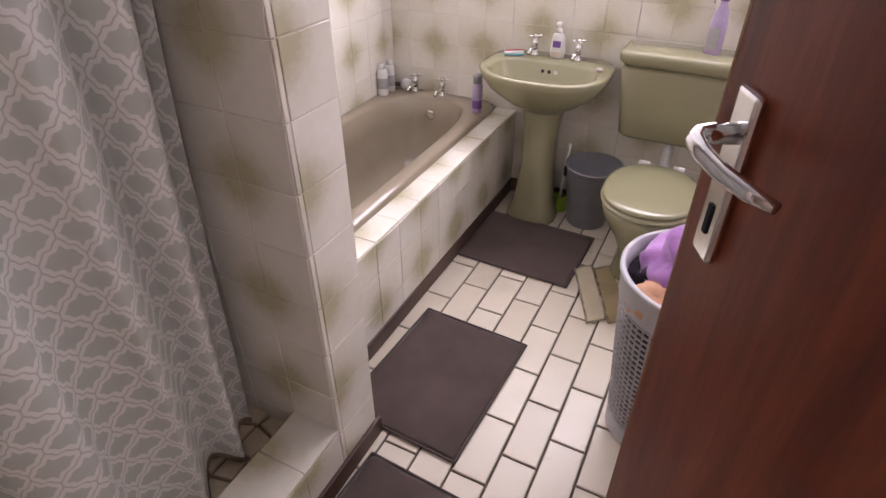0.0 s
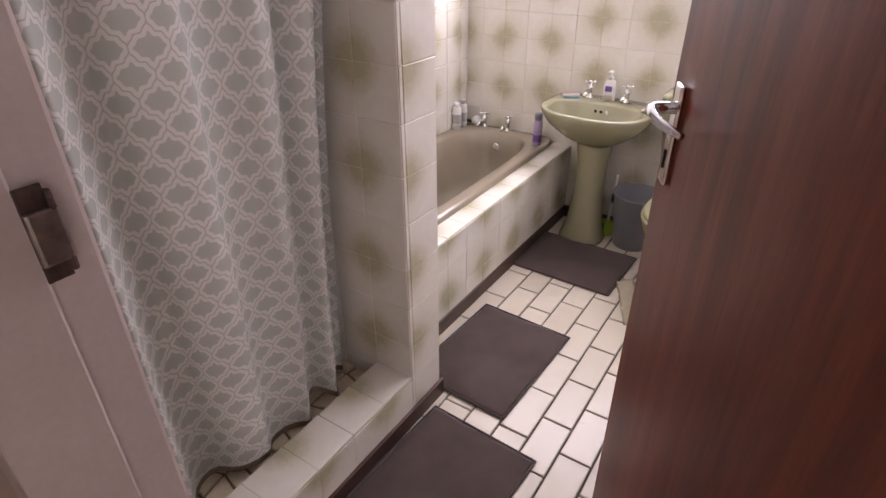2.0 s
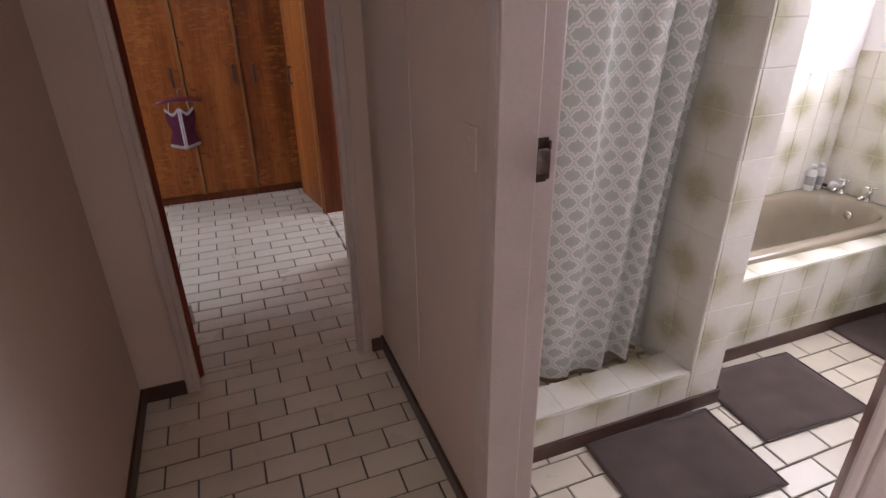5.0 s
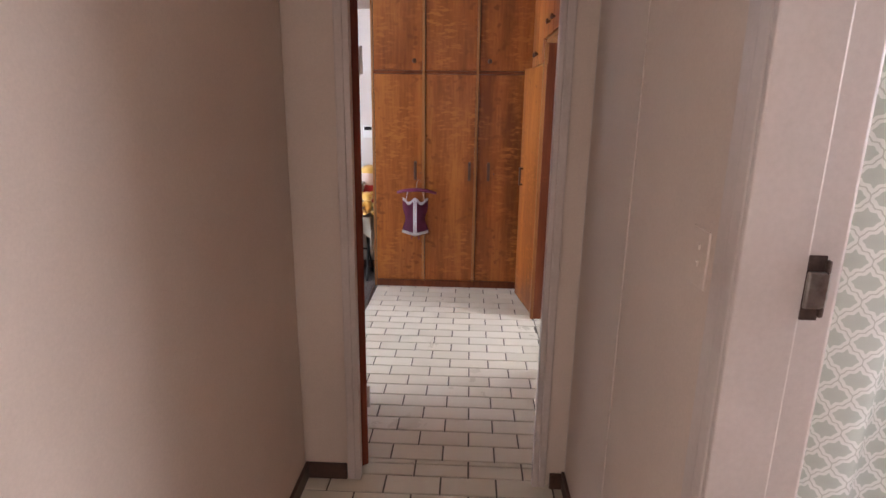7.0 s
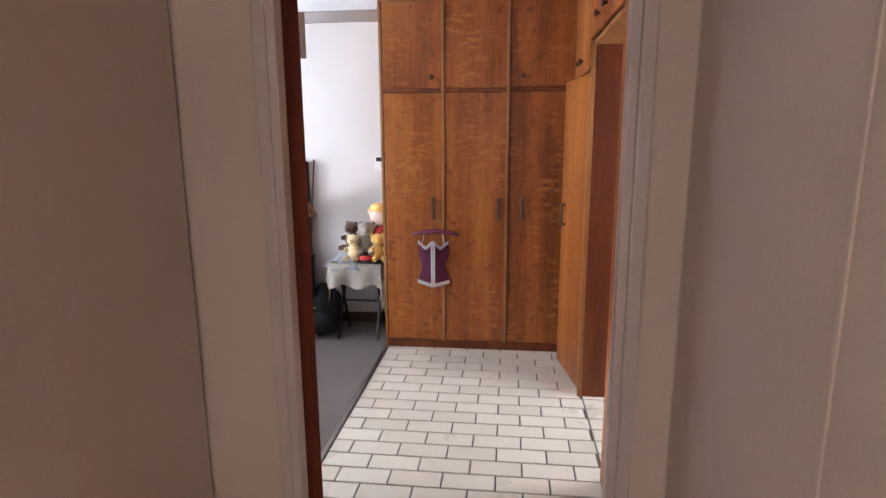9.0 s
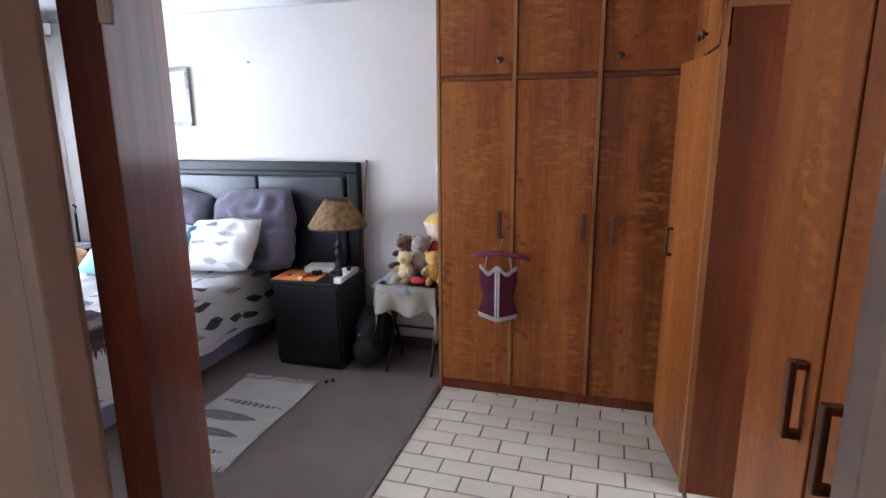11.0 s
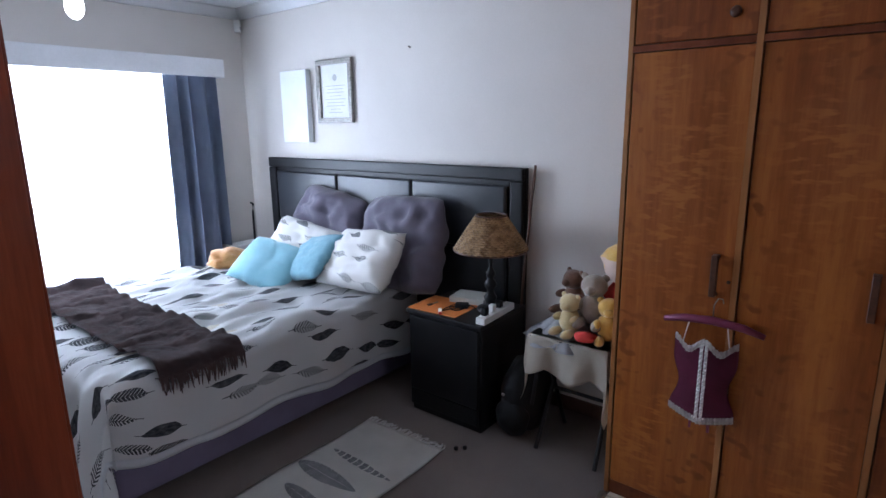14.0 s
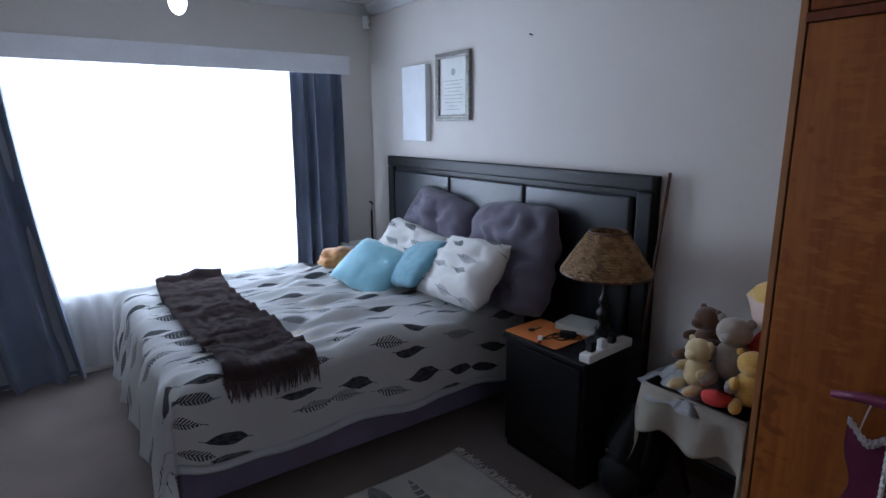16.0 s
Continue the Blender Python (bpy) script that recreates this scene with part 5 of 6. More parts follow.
part("cover", sheet(lambda u, v: drape(DU0 + (DU1 - DU0) * u + 0.02 * noise.noise(Vector((v * 6, 0, 9))), DV0 + (DV1 - 0.13 * u ** 3 - DV0) * v + 0.03 * noise.noise(Vector((u * 6, 3, 0)))), 120, 110, 0.012, (DU1 - DU0, DV1 - DV0)), "duvet", dv)
part("hem", sheet(lambda u, v: drape(DU0 + (DU1 - DU0) * u + 0.02 * noise.noise(Vector((6, 0, 9))), DV0 + (DV1 - 0.13 * u ** 3 - DV0) * (0.984 + 0.016 * v) + 0.03 * noise.noise(Vector((u * 6, 3, 0))), 0.004), 120, 3, 0.004, (1, 1)), "canvas", dv)
th = thing("throw_blanket", (0, 0, 0), "dark brown woollen throw with a fringe across the bed", "throw")


def throw(u, v):
    px = -3.165 - 0.38 * u + 0.035 * math.sin(v * 5) + 0.07 * v - 0.02
    py = -4.74 + 1.69 * v
    return drape(px, py, 0.022, 1.0) + Vector((0, 0, 0.012 + 0.014 * noise.noise(Vector((u * 4, v * 14, 0))) + 0.007 * noise.noise(Vector((u * 13, v * 46, 5))) + 0.004 * noise.noise(Vector((u * 40, v * 140, 9)))))


part("weave", sheet(throw, 48, 200, 0.010, (0.36, 1.9)), "throw", th)
b = bmesh.new()
random.seed(4)
for i in range(64):
    p = throw(i / 63, 1.0)
    q = p + Vector((random.uniform(-0.012, 0.012), 0.004 + random.uniform(0, 0.01), -random.uniform(0.03, 0.085)))
    tube([tuple(p), tuple((p + q) / 2 + Vector((random.uniform(-0.004, 0.004), 0.004, 0))), tuple(q)], [0.004, 0.004, 0.002], 5, b)
part("fringe", b, "throw", th)


def pillow(name, at, w, h, d, rx, rz, material, label, ry=0, seed=0, corner=2.5, wrinkle=2.2):
    """A stuffed cushion standing in xz before it is turned."""
    t = thing(name, (0, 0, 0), label, "pillow" if w > 0.5 else "cushion")
    t.matrix_world = pose(*at, rx, ry, rz)
    soft = 0.2 if material == "plum" else 0.07
    b = bmesh.new()
    lay = b.loops.layers.uv.new("UVMap")
    n = 26
    for side in (1, -1):
        g = []
        for i in range(n + 1):
            row = []
            for j in range(n + 1):
                u, v = i / n * 2 - 1, j / n * 2 - 1
                pinch = 1 - 0.035 * ((1 - abs(u) ** 4) * abs(v) ** 4 + (1 - abs(v) ** 4) * abs(u) ** 4)
                puff = (max(0, 1 - abs(u) ** corner) * max(0, 1 - abs(v) ** corner)) ** 0.45
                if soft > 0.15:
                    puff *= 1 - 0.5 * math.exp(-(((v - 0.12 + 0.16 * u) / 0.13) ** 2)) * (0.35 + 0.65 * (u + 1) / 2)
                crease = wrinkle * (0.020 * noise.noise(Vector((u * 2 + seed, v * 2, side))) + 0.012 * noise.noise(Vector((u * 5 + seed, v * 3.5, side * 2))) - 0.018 * abs(noise.noise(Vector((u * 1.5 + v * 2 + seed, v * 4 - u, 7)))))
                us, vs = u * math.sqrt(1 - soft * v ** 4), v * math.sqrt(1 - soft * u ** 4) + (0.10 * noise.noise(Vector((u * 1.7 + seed, 3, 1))) if soft > 0.3 else 0)
                row.append(b.verts.new((us * w / 2 * pinch * (1 - 0.07 * v * min(1, wrinkle - 0.5)), side * (d / 2 * puff + crease * puff * 1.6), vs * h / 2 * pinch + 0.01 * noise.noise(Vector((u * 3, seed, 0))))))
            g.append(row)
        for i in range(n):
            for j in range(n):
                q = (g[i][j], g[i + 1][j], g[i + 1][j + 1], g[i][j + 1])
                ij = ((i, j), (i + 1, j), (i + 1, j + 1), (i, j + 1))
                if side > 0:
                    q, ij = q[::-1], ij[::-1]
                f = b.faces.new(q)
                f.smooth = True
                for lo, (a, c) in zip(f.loops, ij):
                    lo[lay].uv = (a / n * w, c / n * h)
    bmesh.ops.remove_doubles(b, verts=b.verts, dist=0.002)
    part("case", b, material, t)
    return t


pillow("euro_pillow", (-4.71, -3.87, 0.85), 0.66, 0.58, 0.24, -20, 92, "plum", "large plum-grey pillow leaning on the headboard", 10, 1, 3.0, 1.9)
pillow("euro_pillow", (-4.68, -3.15, 0.85), 0.70, 0.60, 0.27, -18, 88, "plum", "large plum-grey pillow slumped against the headboard", -3, 4, 3.0, 1.9)
pillow("bed_pillow", (-4.53, -3.91, 0.755), 0.60, 0.36, 0.19, -34, 94, "pillow_print", "white pillow with a faint feather print", 8, 8, 3.2, 1.1)
pillow("bed_pillow", (-4.46, -3.27, 0.775), 0.63, 0.40, 0.18, -40, 84, "pillow_print", "white pillow with grey feather print", -5, 11, 3.2, 1.1)
pillow("scatter_cushion", (-4.27, -3.92, 0.690), 0.44, 0.38, 0.13, -58, 108, "aqua", "aqua blue scatter cushion", 12, 15, 2.8, 0.22)
pillow("scatter_cushion", (-4.42, -3.68, 0.735), 0.44, 0.36, 0.12, -50, 84, "teal", "darker teal textured cushion", -12, 19, 2.8, 0.22)
pt = thing("plush_toy", (-4.28, -4.42, 0.60), "ginger fluffy plush lying on the bed", "plush toy")
part("body", crumple((0, 0, 0.055), 0.15, 0.12, 0.075, 6, 0.3), "fur", pt, smooth=True)

# ---- bedside ----
ns = thing("nightstand", (-4.567, -2.575, 0), "black lacquered nightstand with drawers", "nightstand")
part("carcass", box(-0.20, 0.195, -0.236, 0.236, 0.035, 0.565, 0.006), "black_wood", ns)
part("top", box(-0.208, 0.212, -0.245, 0.245, 0.565, 0.590, 0.006), "black_wood", ns)
part("plinth", box(-0.19, 0.185, -0.228, 0.228, 0.0, 0.035), "black_wood", ns)
for z0, z1 in ((0.05, 0.135), (0.141, 0.556)):
    part("drawer_front", box(0.195, 0.208, -0.222, 0.222, z0, z1, 0.003), "black_wood", ns)
NT = 0.590
lp = thing("table_lamp", (-4.60, -2.44, NT), "turned black table lamp with a wicker shade", "table lamp")
part("base", lathe([(0.068, 0), (0.072, 0.006), (0.066, 0.018), (0.034, 0.028), (0.024, 0.040), (0.030, 0.055), (0.036, 0.072), (0.022, 0.092), (0.018, 0.11), (0.030, 0.13), (0.034, 0.142), (0.028, 0.156), (0.015, 0.172), (0.022, 0.188), (0.026, 0.20), (0.018, 0.215), (0.011, 0.23), (0.011, 0.33), (0.016, 0.335), (0.016, 0.37)], 28), "black_wood", lp, smooth=True)
sb = lathe([(0.186, 0.330), (0.181, 0.338), (0.132, 0.415), (0.076, 0.502)], 40, caps=False)
shade = part("shade", sb, "wicker", lp, "woven wicker shade", smooth=True)
b = bmesh.new()
for k in range(17):
    f = k / 16
    z = 0.334 + 0.166 * f
    r = 0.186 - (0.186 - 0.076) * f ** 1.02
    pts = [((r + 0.0035 * (-1) ** (i + k)) * math.cos(math.pi * i / 32), (r + 0.0035 * (-1) ** (i + k)) * math.sin(math.pi * i / 32), z) for i in range(65)]
    tube(pts, 0.0055, 5, b)
part("weave_band", b, "wicker", shade)
for rr, zz in ((0.188, 0.328), (0.077, 0.503)):
    part("rim", tube([(rr * math.cos(math.pi * i / 24), rr * math.sin(math.pi * i / 24), zz) for i in range(49)], 0.006, 6), "darkwood", shade)
tb = thing("orange_folder", (-4.50, -2.685, NT), "orange card folder on the nightstand", "folder", 3)
part("card", box(-0.125, 0.125, -0.14, 0.17, 0.0, 0.004, 0.001), "orange_paper", tb)
bo = thing("book", (-4.665, -2.615, NT + 0.004), "pale paperback book lying beside the lamp", "book", 12)
part("pages", box(-0.072, 0.070, -0.092, 0.105, 0.002, 0.028, 0.001), "paper", bo)
part("cover", box(-0.075, 0.075, -0.095, 0.107, 0.028, 0.031, 0.001), "book", bo)
part("spine", box(0.070, 0.075, -0.095, 0.107, 0.0, 0.028, 0.001), "book", bo)
ps = thing("power_strip", (-4.530, -2.360, NT), "white power strip with plugs", "power strip", 4)
part("housing", box(-0.155, 0.155, -0.026, 0.026, 0.0, 0.036, 0.006), "white_plastic", ps)
for k in range(4):
    x = -0.11 + k * 0.073
    part("socket", box(x - 0.022, x + 0.022, -0.021, 0.021, 0.036, 0.038, 0.001), "paper", ps)
    if k:
        part("plug", box(x - 0.017, x + 0.017, -0.014, 0.014, 0.038, 0.062 + 0.006 * k, 0.006), "black_cloth" if k % 2 else "white_plastic", ps)
ch = thing("charger", (-4.53, -2.575, NT + 0.004), "black phone charger with a loose cable", "charger", 30)
part("block", box(-0.022, 0.022, -0.035, 0.035, 0.0, 0.026, 0.006), "black_cloth", ch)
pts = [(0.02 + 0.0016 * i * math.cos(i * 0.55), -0.02 - 0.0022 * i * math.sin(i * 0.4), 0.005 + 0.003 * math.sin(i)) for i in range(44)]
part("cable", tube(pts, 0.0026, 6), "black_cloth", ch, smooth=True)
ky = thing("key_bunch", (-4.50, -2.74, NT + 0.004), "small bunch of keys and a pen on the folder", "keys")
part("key", box(-0.03, 0.02, -0.004, 0.004, 0.0, 0.003, 0.001), "steel", ky)
part("tag", box(0.02, 0.052, -0.010, 0.010, 0.0, 0.006, 0.002), "rust", ky)
rd = thing("charger_plug", (-4.40, -2.62, NT + 0.004), "small white adaptor with a red tip", "adaptor", 40)
part("body", box(-0.03, 0.03, -0.010, 0.010, 0.0, 0.016, 0.004), "white_plastic", rd)
part("tip", box(0.03, 0.042, -0.008, 0.008, 0.002, 0.014, 0.002), "red_cloth", rd)

st = thing("wooden_stick", (-4.86, -2.375, 0.005), "thin dark stick leaning on the wall by the headboard", "stick")
part("rod", tube([(0.07, -0.02, 0), (0.04, 0.0, 0.7), (0.012, 0.045, 1.33)], 0.007, 8), "darkwood", st, smooth=True)
s2 = thing("walking_stick", (-4.80, -4.90, 0.005), "black stick standing in the corner by the curtain", "stick")
part("rod", tube([(0, 0, 0), (-0.01, -0.01, 0.86), (-0.012, 0.0, 0.93), (0.01, 0.0, 0.945)], 0.009, 8), "black_wood", s2, smooth=True)
n2 = thing("side_cabinet", (-4.68, -4.86, 0), "low black cabinet in the corner beyond the bed", "cabinet")
part("body", box(-0.18, 0.18, -0.12, 0.10, 0.0, 0.60, 0.005), "black_wood", n2)
part("papers", box(-0.14, 0.14, -0.09, 0.07, 0.601, 0.64, 0.004), "paper", n2)

bg = thing("backpack", (-4.56, -2.19, 0.004), "black nylon backpack standing on the carpet", "backpack")
part("body", crumple((0, 0, 0.20), 0.17, 0.115, 0.205, 3, 0.14), "black_cloth", bg, smooth=True)
part("pocket", crumple((0.13, 0.0, 0.13), 0.06, 0.09, 0.10, 8, 0.15), "black_cloth", bg, smooth=True)
part("strap", tube([(0.02, 0.06, 0.38), (0.05, 0.10, 0.44), (0.08, 0.10, 0.36), (0.12, 0.10, 0.22)], 0.010, 8), "black_cloth", bg, smooth=True)
for z in (0.16, 0.25):
    part("buckle", box(0.172, 0.18, -0.035, -0.02, z, z + 0.012, 0.002), "steel", bg)

# ---- folding table with toys ----
TX, TY, TZB = -4.605, -1.91, 0.588
ft = thing("folding_table", (TX, TY, 0.004), "small dark folding table with crossed legs", "table")
part("tabletop", box(-0.16, 0.19, -0.19, 0.19, TZB - 0.02, TZB, 0.005), "black_wood", ft)
for y in (-0.15, 0.15):
    part("leg", tube([(-0.14, y, 0.0), (0.15, y * 0.9, TZB - 0.02)], 0.011, 8), "black_wood", ft)
    part("leg", tube([(0.17, y, 0.0), (-0.12, y * 0.9, TZB - 0.02)], 0.011, 8), "black_wood", ft)
part("rail", tube([(0.0, -0.15, 0.26), (0.0, 0.15, 0.26)], 0.009, 8), "black_wood", ft)
tc = thing("table_cloth", (TX, TY, 0.004), "cream cloth hanging in points over the folding table", "tablecloth")


def cloth(u, v):
    x, y = -0.19 + 0.52 * u, -0.31 + 0.62 * v
    dx, dy = max(0, x - 0.195), max(0, abs(y) - 0.195)
    d = dx + dy
    z = TZB + 0.004 - d * (1.35 if dx and dy else 1.1) - (0.04 * abs(math.sin(v * 9)) if dx else 0)
    return Vector((min(x, 0.195) + 0.14 * dx + 0.018 * math.sin(y * 32) * min(1, dx * 12), math.copysign(min(abs(y), 0.195) + 0.10 * dy, y) + 0.014 * math.sin(x * 30) * min(1, dy * 12), z))


part("fabric", sheet(cloth, 44, 52, 0.003, (0.5, 0.62)), "linen", tc)
cf = thing("gift_wrap", (TX + 0.03, TY - 0.04, TZB + 0.012), "crinkled clear wrap bunched on the table", "plastic wrap")


def wrapf(u, v):
    a = u * 2 * math.pi
    r = 0.02 + 0.18 * v ** 0.7 + 0.02 * math.sin(a * 9) * v
    return Vector((r * math.cos(a) * 0.95, r * math.sin(a) * 1.15, 0.005 + 0.085 * (1 - v) ** 2 - 0.055 * v * v + 0.014 * noise.noise(Vector((a * 3, v * 5, 0)))))


part("film", sheet(wrapf, 70, 8, 0.002), "film", cf)


def plush(at, s, material, turn, label, name="teddy_bear"):
    """A seated soft toy in one plain mesh."""
    b = blob((0, 0, 0.33 * s), 0.24 * s, 0.26 * s, 0.32 * s, None, 0.1, 1)
    blob((0.03 * s, 0, 0.78 * s), 0.23 * s, 0.25 * s, 0.22 * s, b, 0.06, 2)
    blob((0.22 * s, 0, 0.73 * s), 0.11 * s, 0.12 * s, 0.10 * s, b, 0, 3, 2)
    for y in (-1, 1):
        blob((-0.01 * s, y * 0.2 * s, 0.94 * s), 0.04 * s, 0.075 * s, 0.075 * s, b, 0, 4, 2)
        blob((0.14 * s, y * 0.24 * s, 0.42 * s), 0.18 * s, 0.09 * s, 0.10 * s, b, 0.1, 5, 2)
        blob((0.30 * s, y * 0.18 * s, 0.10 * s), 0.24 * s, 0.11 * s, 0.11 * s, b, 0.1, 6, 2)
    ob = tagged(link(name, b, material, None, True), label, "soft toy")
    ob.matrix_world = pose(*at, 0, 0, turn)
    return ob


TT = TZB + 0.008
plush((TX + 0.06, TY + 0.065, TT + 0.06), 0.235, "bear_grey", 5, "grey plush bear seated on the folding table")
plush((TX + 0.12, TY - 0.02, TT + 0.015), 0.19, "bear_cream", -12, "small cream plush bear on the folding table")
plush((TX - 0.02, TY - 0.07, TT + 0.065), 0.215, "bear_brown", -25, "brown plush bear on the folding table")
plush((TX + 0.10, TY + 0.155, TT + 0.012), 0.20, "yellow_plush", 20, "golden yellow plush bear on the folding table")


def doll(at, s, label):
    """A rag doll in one closed mesh: clothes, face and hair."""
    prof = ((0.20, 0.0), (0.27, 0.06), (0.26, 0.2), (0.23, 0.36), (0.17, 0.48), (0.12, 0.545), (0.16, 0.60), (0.21, 0.67), (0.235, 0.76), (0.235, 0.85), (0.20, 0.95), (0.12, 1.01), (0.03, 1.03))
    bm = lathe([(r * s, z * s) for r, z in prof], 28)
    for v in bm.verts:
        h = v.co.z / s
        if h > 0.58 and (v.co.x < 0.10 * s or h > 0.85):
            k = 1.12 + 0.35 * noise.noise(v.co * 34)
            v.co = Vector((v.co.x * k, v.co.y * k, v.co.z))
        elif h < 0.45:
            v.co.y *= 1.05 + 0.12 * math.cos(h * 14)
    for f in bm.faces:
        m = f.calc_center_median() / s
        f.material_index = 0 if m.z < 0.57 else (1 if m.x > 0.08 and m.z < 0.86 else 2)
    ob = tagged(link("soft_doll", bm, ["red_cloth", "doll_face", "yellow_plush"], None, True), label, "soft toy")
    ob.matrix_world = pose(*at, 0, 0, 0)


doll((TX - 0.02, TY + 0.165, TT + 0.06), 0.36, "rag doll with yellow woolly hair in red felt clothes")
ht = lathe([(0.0, 0.0), (0.045, 0.01), (0.05, 0.03), (0.0, 0.045)], 18, None, (TX + 0.18, TY + 0.085, TT + 0.02), caps=False)
tagged(link("felt_heart", ht, "red_cloth", None, True), "small red felt cushion on the folding table", "soft toy")

# ---- bedroom rug, wall pieces, window dressing ----
rg = thing("feather_rug", (-3.69, -2.64, 0.004), "white cotton rug with grey feather print and fringe", "rug", 1.5)


def rugf(u, v):
    return Vector(((u - 0.5) * 0.88, (v - 0.5) * 0.50 + 0.008 * math.sin(u * 7), 0.004 + 0.005 * noise.noise(Vector((u * 5, v * 4, 2))) + 0.004))


part("weave", sheet(rugf, 50, 30, 0.005, (0.88, 0.50)), "rug_cotton", rg)


def rug_feather(x, y, length, wide, turn, bars):
    """A printed feather across the rug: a barbed blade, or a row of bars along a quill."""
    b = bmesh.new()
    c, n = Matrix.Rotation(radians(turn), 2), 40
    def at(a, w):
        p = c @ Vector((a, w)) + Vector((x, y))
        return (*p, rugf(p.x / 0.88 + 0.5, p.y / 0.50 + 0.5).z + 0.0022)
    for i in range(n):
        f0, f1 = i / n, (i + 0.999) / n
        if bars and i % 4 == 3:
            continue
        w0, w1 = (wide * math.sin(math.pi * f ** 0.8) ** 0.7 * (0.93 + 0.07 * math.sin(i * 2.4)) for f in (f0 + 0.001, min(f1, 0.999)))
        for s0, s1 in ((0.02, 1.0), (-1.0, -0.02)):
            b.faces.new([b.verts.new(at((f - 0.5) * length - 0.005 * abs(k), k * w)) for f, w, k in ((f0, w0, s0), (f1, w1, s0), (f1, w1, s1), (f0, w0, s1))])
    bmesh.ops.recalc_face_normals(b, faces=b.faces)
    if b.faces[0].normal.z < 0:
        bmesh.ops.reverse_faces(b, faces=b.faces)
    part("printed_feather", b, "rug_ink", rg)


for x, y, length, wide, turn, bars in ((-0.12, 0.025, 0.40, 0.024, 86, True), (0.03, -0.045, 0.38, 0.050, 89, False), (0.19, 0.0, 0.30, 0.038, 83, False), (0.35, 0.0, 0.32, 0.030, 93, True)):
    rug_feather(x, y, length, wide, turn, bars)
random.seed(9)
for s in (-1, 1):
    b = bmesh.new()
    for i in range(46):
        y = -0.245 + 0.49 * i / 45
        ln = random.uniform(0.03, 0.055)
        tube([(s * 0.438, y, 0.008), (s * (0.438 + ln * 0.5), y + random.uniform(-0.008, 0.008), 0.007), (s * (0.438 + ln), y + random.uniform(-0.014, 0.014), 0.004)], [0.0035, 0.003, 0.0025], 5, b)
    part("fringe", b, "rug_fringe", rg)
for at in ((-4.19, -2.36), (-4.22, -2.33)):
    c = thing("bottle_cap", (*at, 0.004), "small dark cap lying on the carpet", "cap")
    part("body", lathe([(0.010, 0), (0.011, 0.012), (0.007, 0.016)], 14), "black_cloth", c, smooth=True)


def picture(name, y0, y1, z0, z1, label):
    t = thing(name, (BED_W, (y0 + y1) / 2, (z0 + z1) / 2), label, "picture")
    w, h = (y1 - y0) / 2, (z1 - z0) / 2
    return t, w, h


t, w, h = picture("canvas_board", -4.465, -4.170, 1.433, 1.935, "blank white stretched canvas on the wall")
part("canvas", box(0.003, 0.045, -w, w, -h, h, 0.004), "canvas", t)
t, w, h = picture("framed_certificate", -4.080, -3.725, 1.566, 1.985, "certificate in a beaded dark silver frame")
mo = box(0.003, 0.030, -w, w, h - 0.034, h, 0.006)
box(0.003, 0.030, -w, w, -h, -h + 0.034, 0.006, 2, mo)
for s in (-1, 1):
    box(0.003, 0.0295, min(s * w, s * (w - 0.034)), max(s * w, s * (w - 0.034)), -h + 0.034, h - 0.034, 0.006, 2, mo)
f = part("moulding", mo, "silver", t)
b = bmesh.new()
for k in range(40):
    z = -h + 0.012 + (2 * h - 0.024) * k / 39
    for s in (-1, 1):
        blob((0.030, s * (w - 0.017), z), 0.003, 0.005, 0.004, b, 0, 0, 1)
for k in range(34):
    y = -w + 0.02 + (2 * w - 0.04) * k / 33
    for s in (-1, 1):
        blob((0.030, y, s * (h - 0.017)), 0.003, 0.004, 0.005, b, 0, 0, 1)
part("beading", b, "silver", f)
part("mount", box(0.004, 0.012, -w + 0.03, w - 0.03, -h + 0.03, h - 0.03), "paper", t)
b = lathe([(0.022, 0), (0.022, 0.001)], 24)
part("seal", moved(b, Matrix.Translation((0.0125, 0.0, h - 0.12)) @ Matrix.Rotation(radians(90), 4, "Y")), "print_grey", t)
b = bmesh.new()
for k in range(9):
    hw = (0.10, 0.075, 0.09, 0.06, 0.10, 0.085, 0.095, 0.05, 0.07)[k]
    box(0.0121, 0.0128, -hw, hw, h - 0.175 - k * 0.022, h - 0.171 - k * 0.022, bm=b)
part("text_lines", b, "print_grey", t)
nl = thing("wall_nail", (BED_W, -3.22, 2.00), "small rusty nail stuck in the painted wall", "nail")
part("shank", tube([(0, 0, 0), (0.02, 0, 0.004)], 0.004, 8), "rust", nl)
tm = thing("wall_thermostat", (BED_W, -1.80, 1.305), "white wall unit with a dark display", "wall unit")
part("housing", box(0.0, 0.028, -0.045, 0.045, -0.055, 0.055, 0.006), "white_plastic", tm)
part("display", box(0.028, 0.031, -0.034, 0.034, 0.012, 0.044, 0.002), "black_cloth", tm)
dt = thing("alarm_sensor", (BED_W + 0.05, BED_S + 0.05, 2.30), "small white alarm sensor in the corner", "sensor", 45)
part("housing", box(-0.03, 0.03, -0.022, 0.022, -0.045, 0.045, 0.010), "white_plastic", dt)
part("lens", box(-0.018, 0.018, 0.020, 0.026, -0.03, -0.002, 0.004), "print_grey", dt)

pm = thing("pelmet", (0, 0, 0), "long white painted curtain pelmet", "pelmet")
part("face_board", box(-4.635, -2.02, BED_S + 0.135, BED_S + 0.155, 1.905, 2.035, 0.004), "pelmet", pm)
part("top_board", box(-4.635, -2.02, BED_S, BED_S + 0.135, 2.015, 2.035, 0.003), "pelmet", pm)
part("end_board", box(-4.635, -4.615, BED_S, BED_S + 0.135, 1.905, 2.014, 0.003), "pelmet", pm)


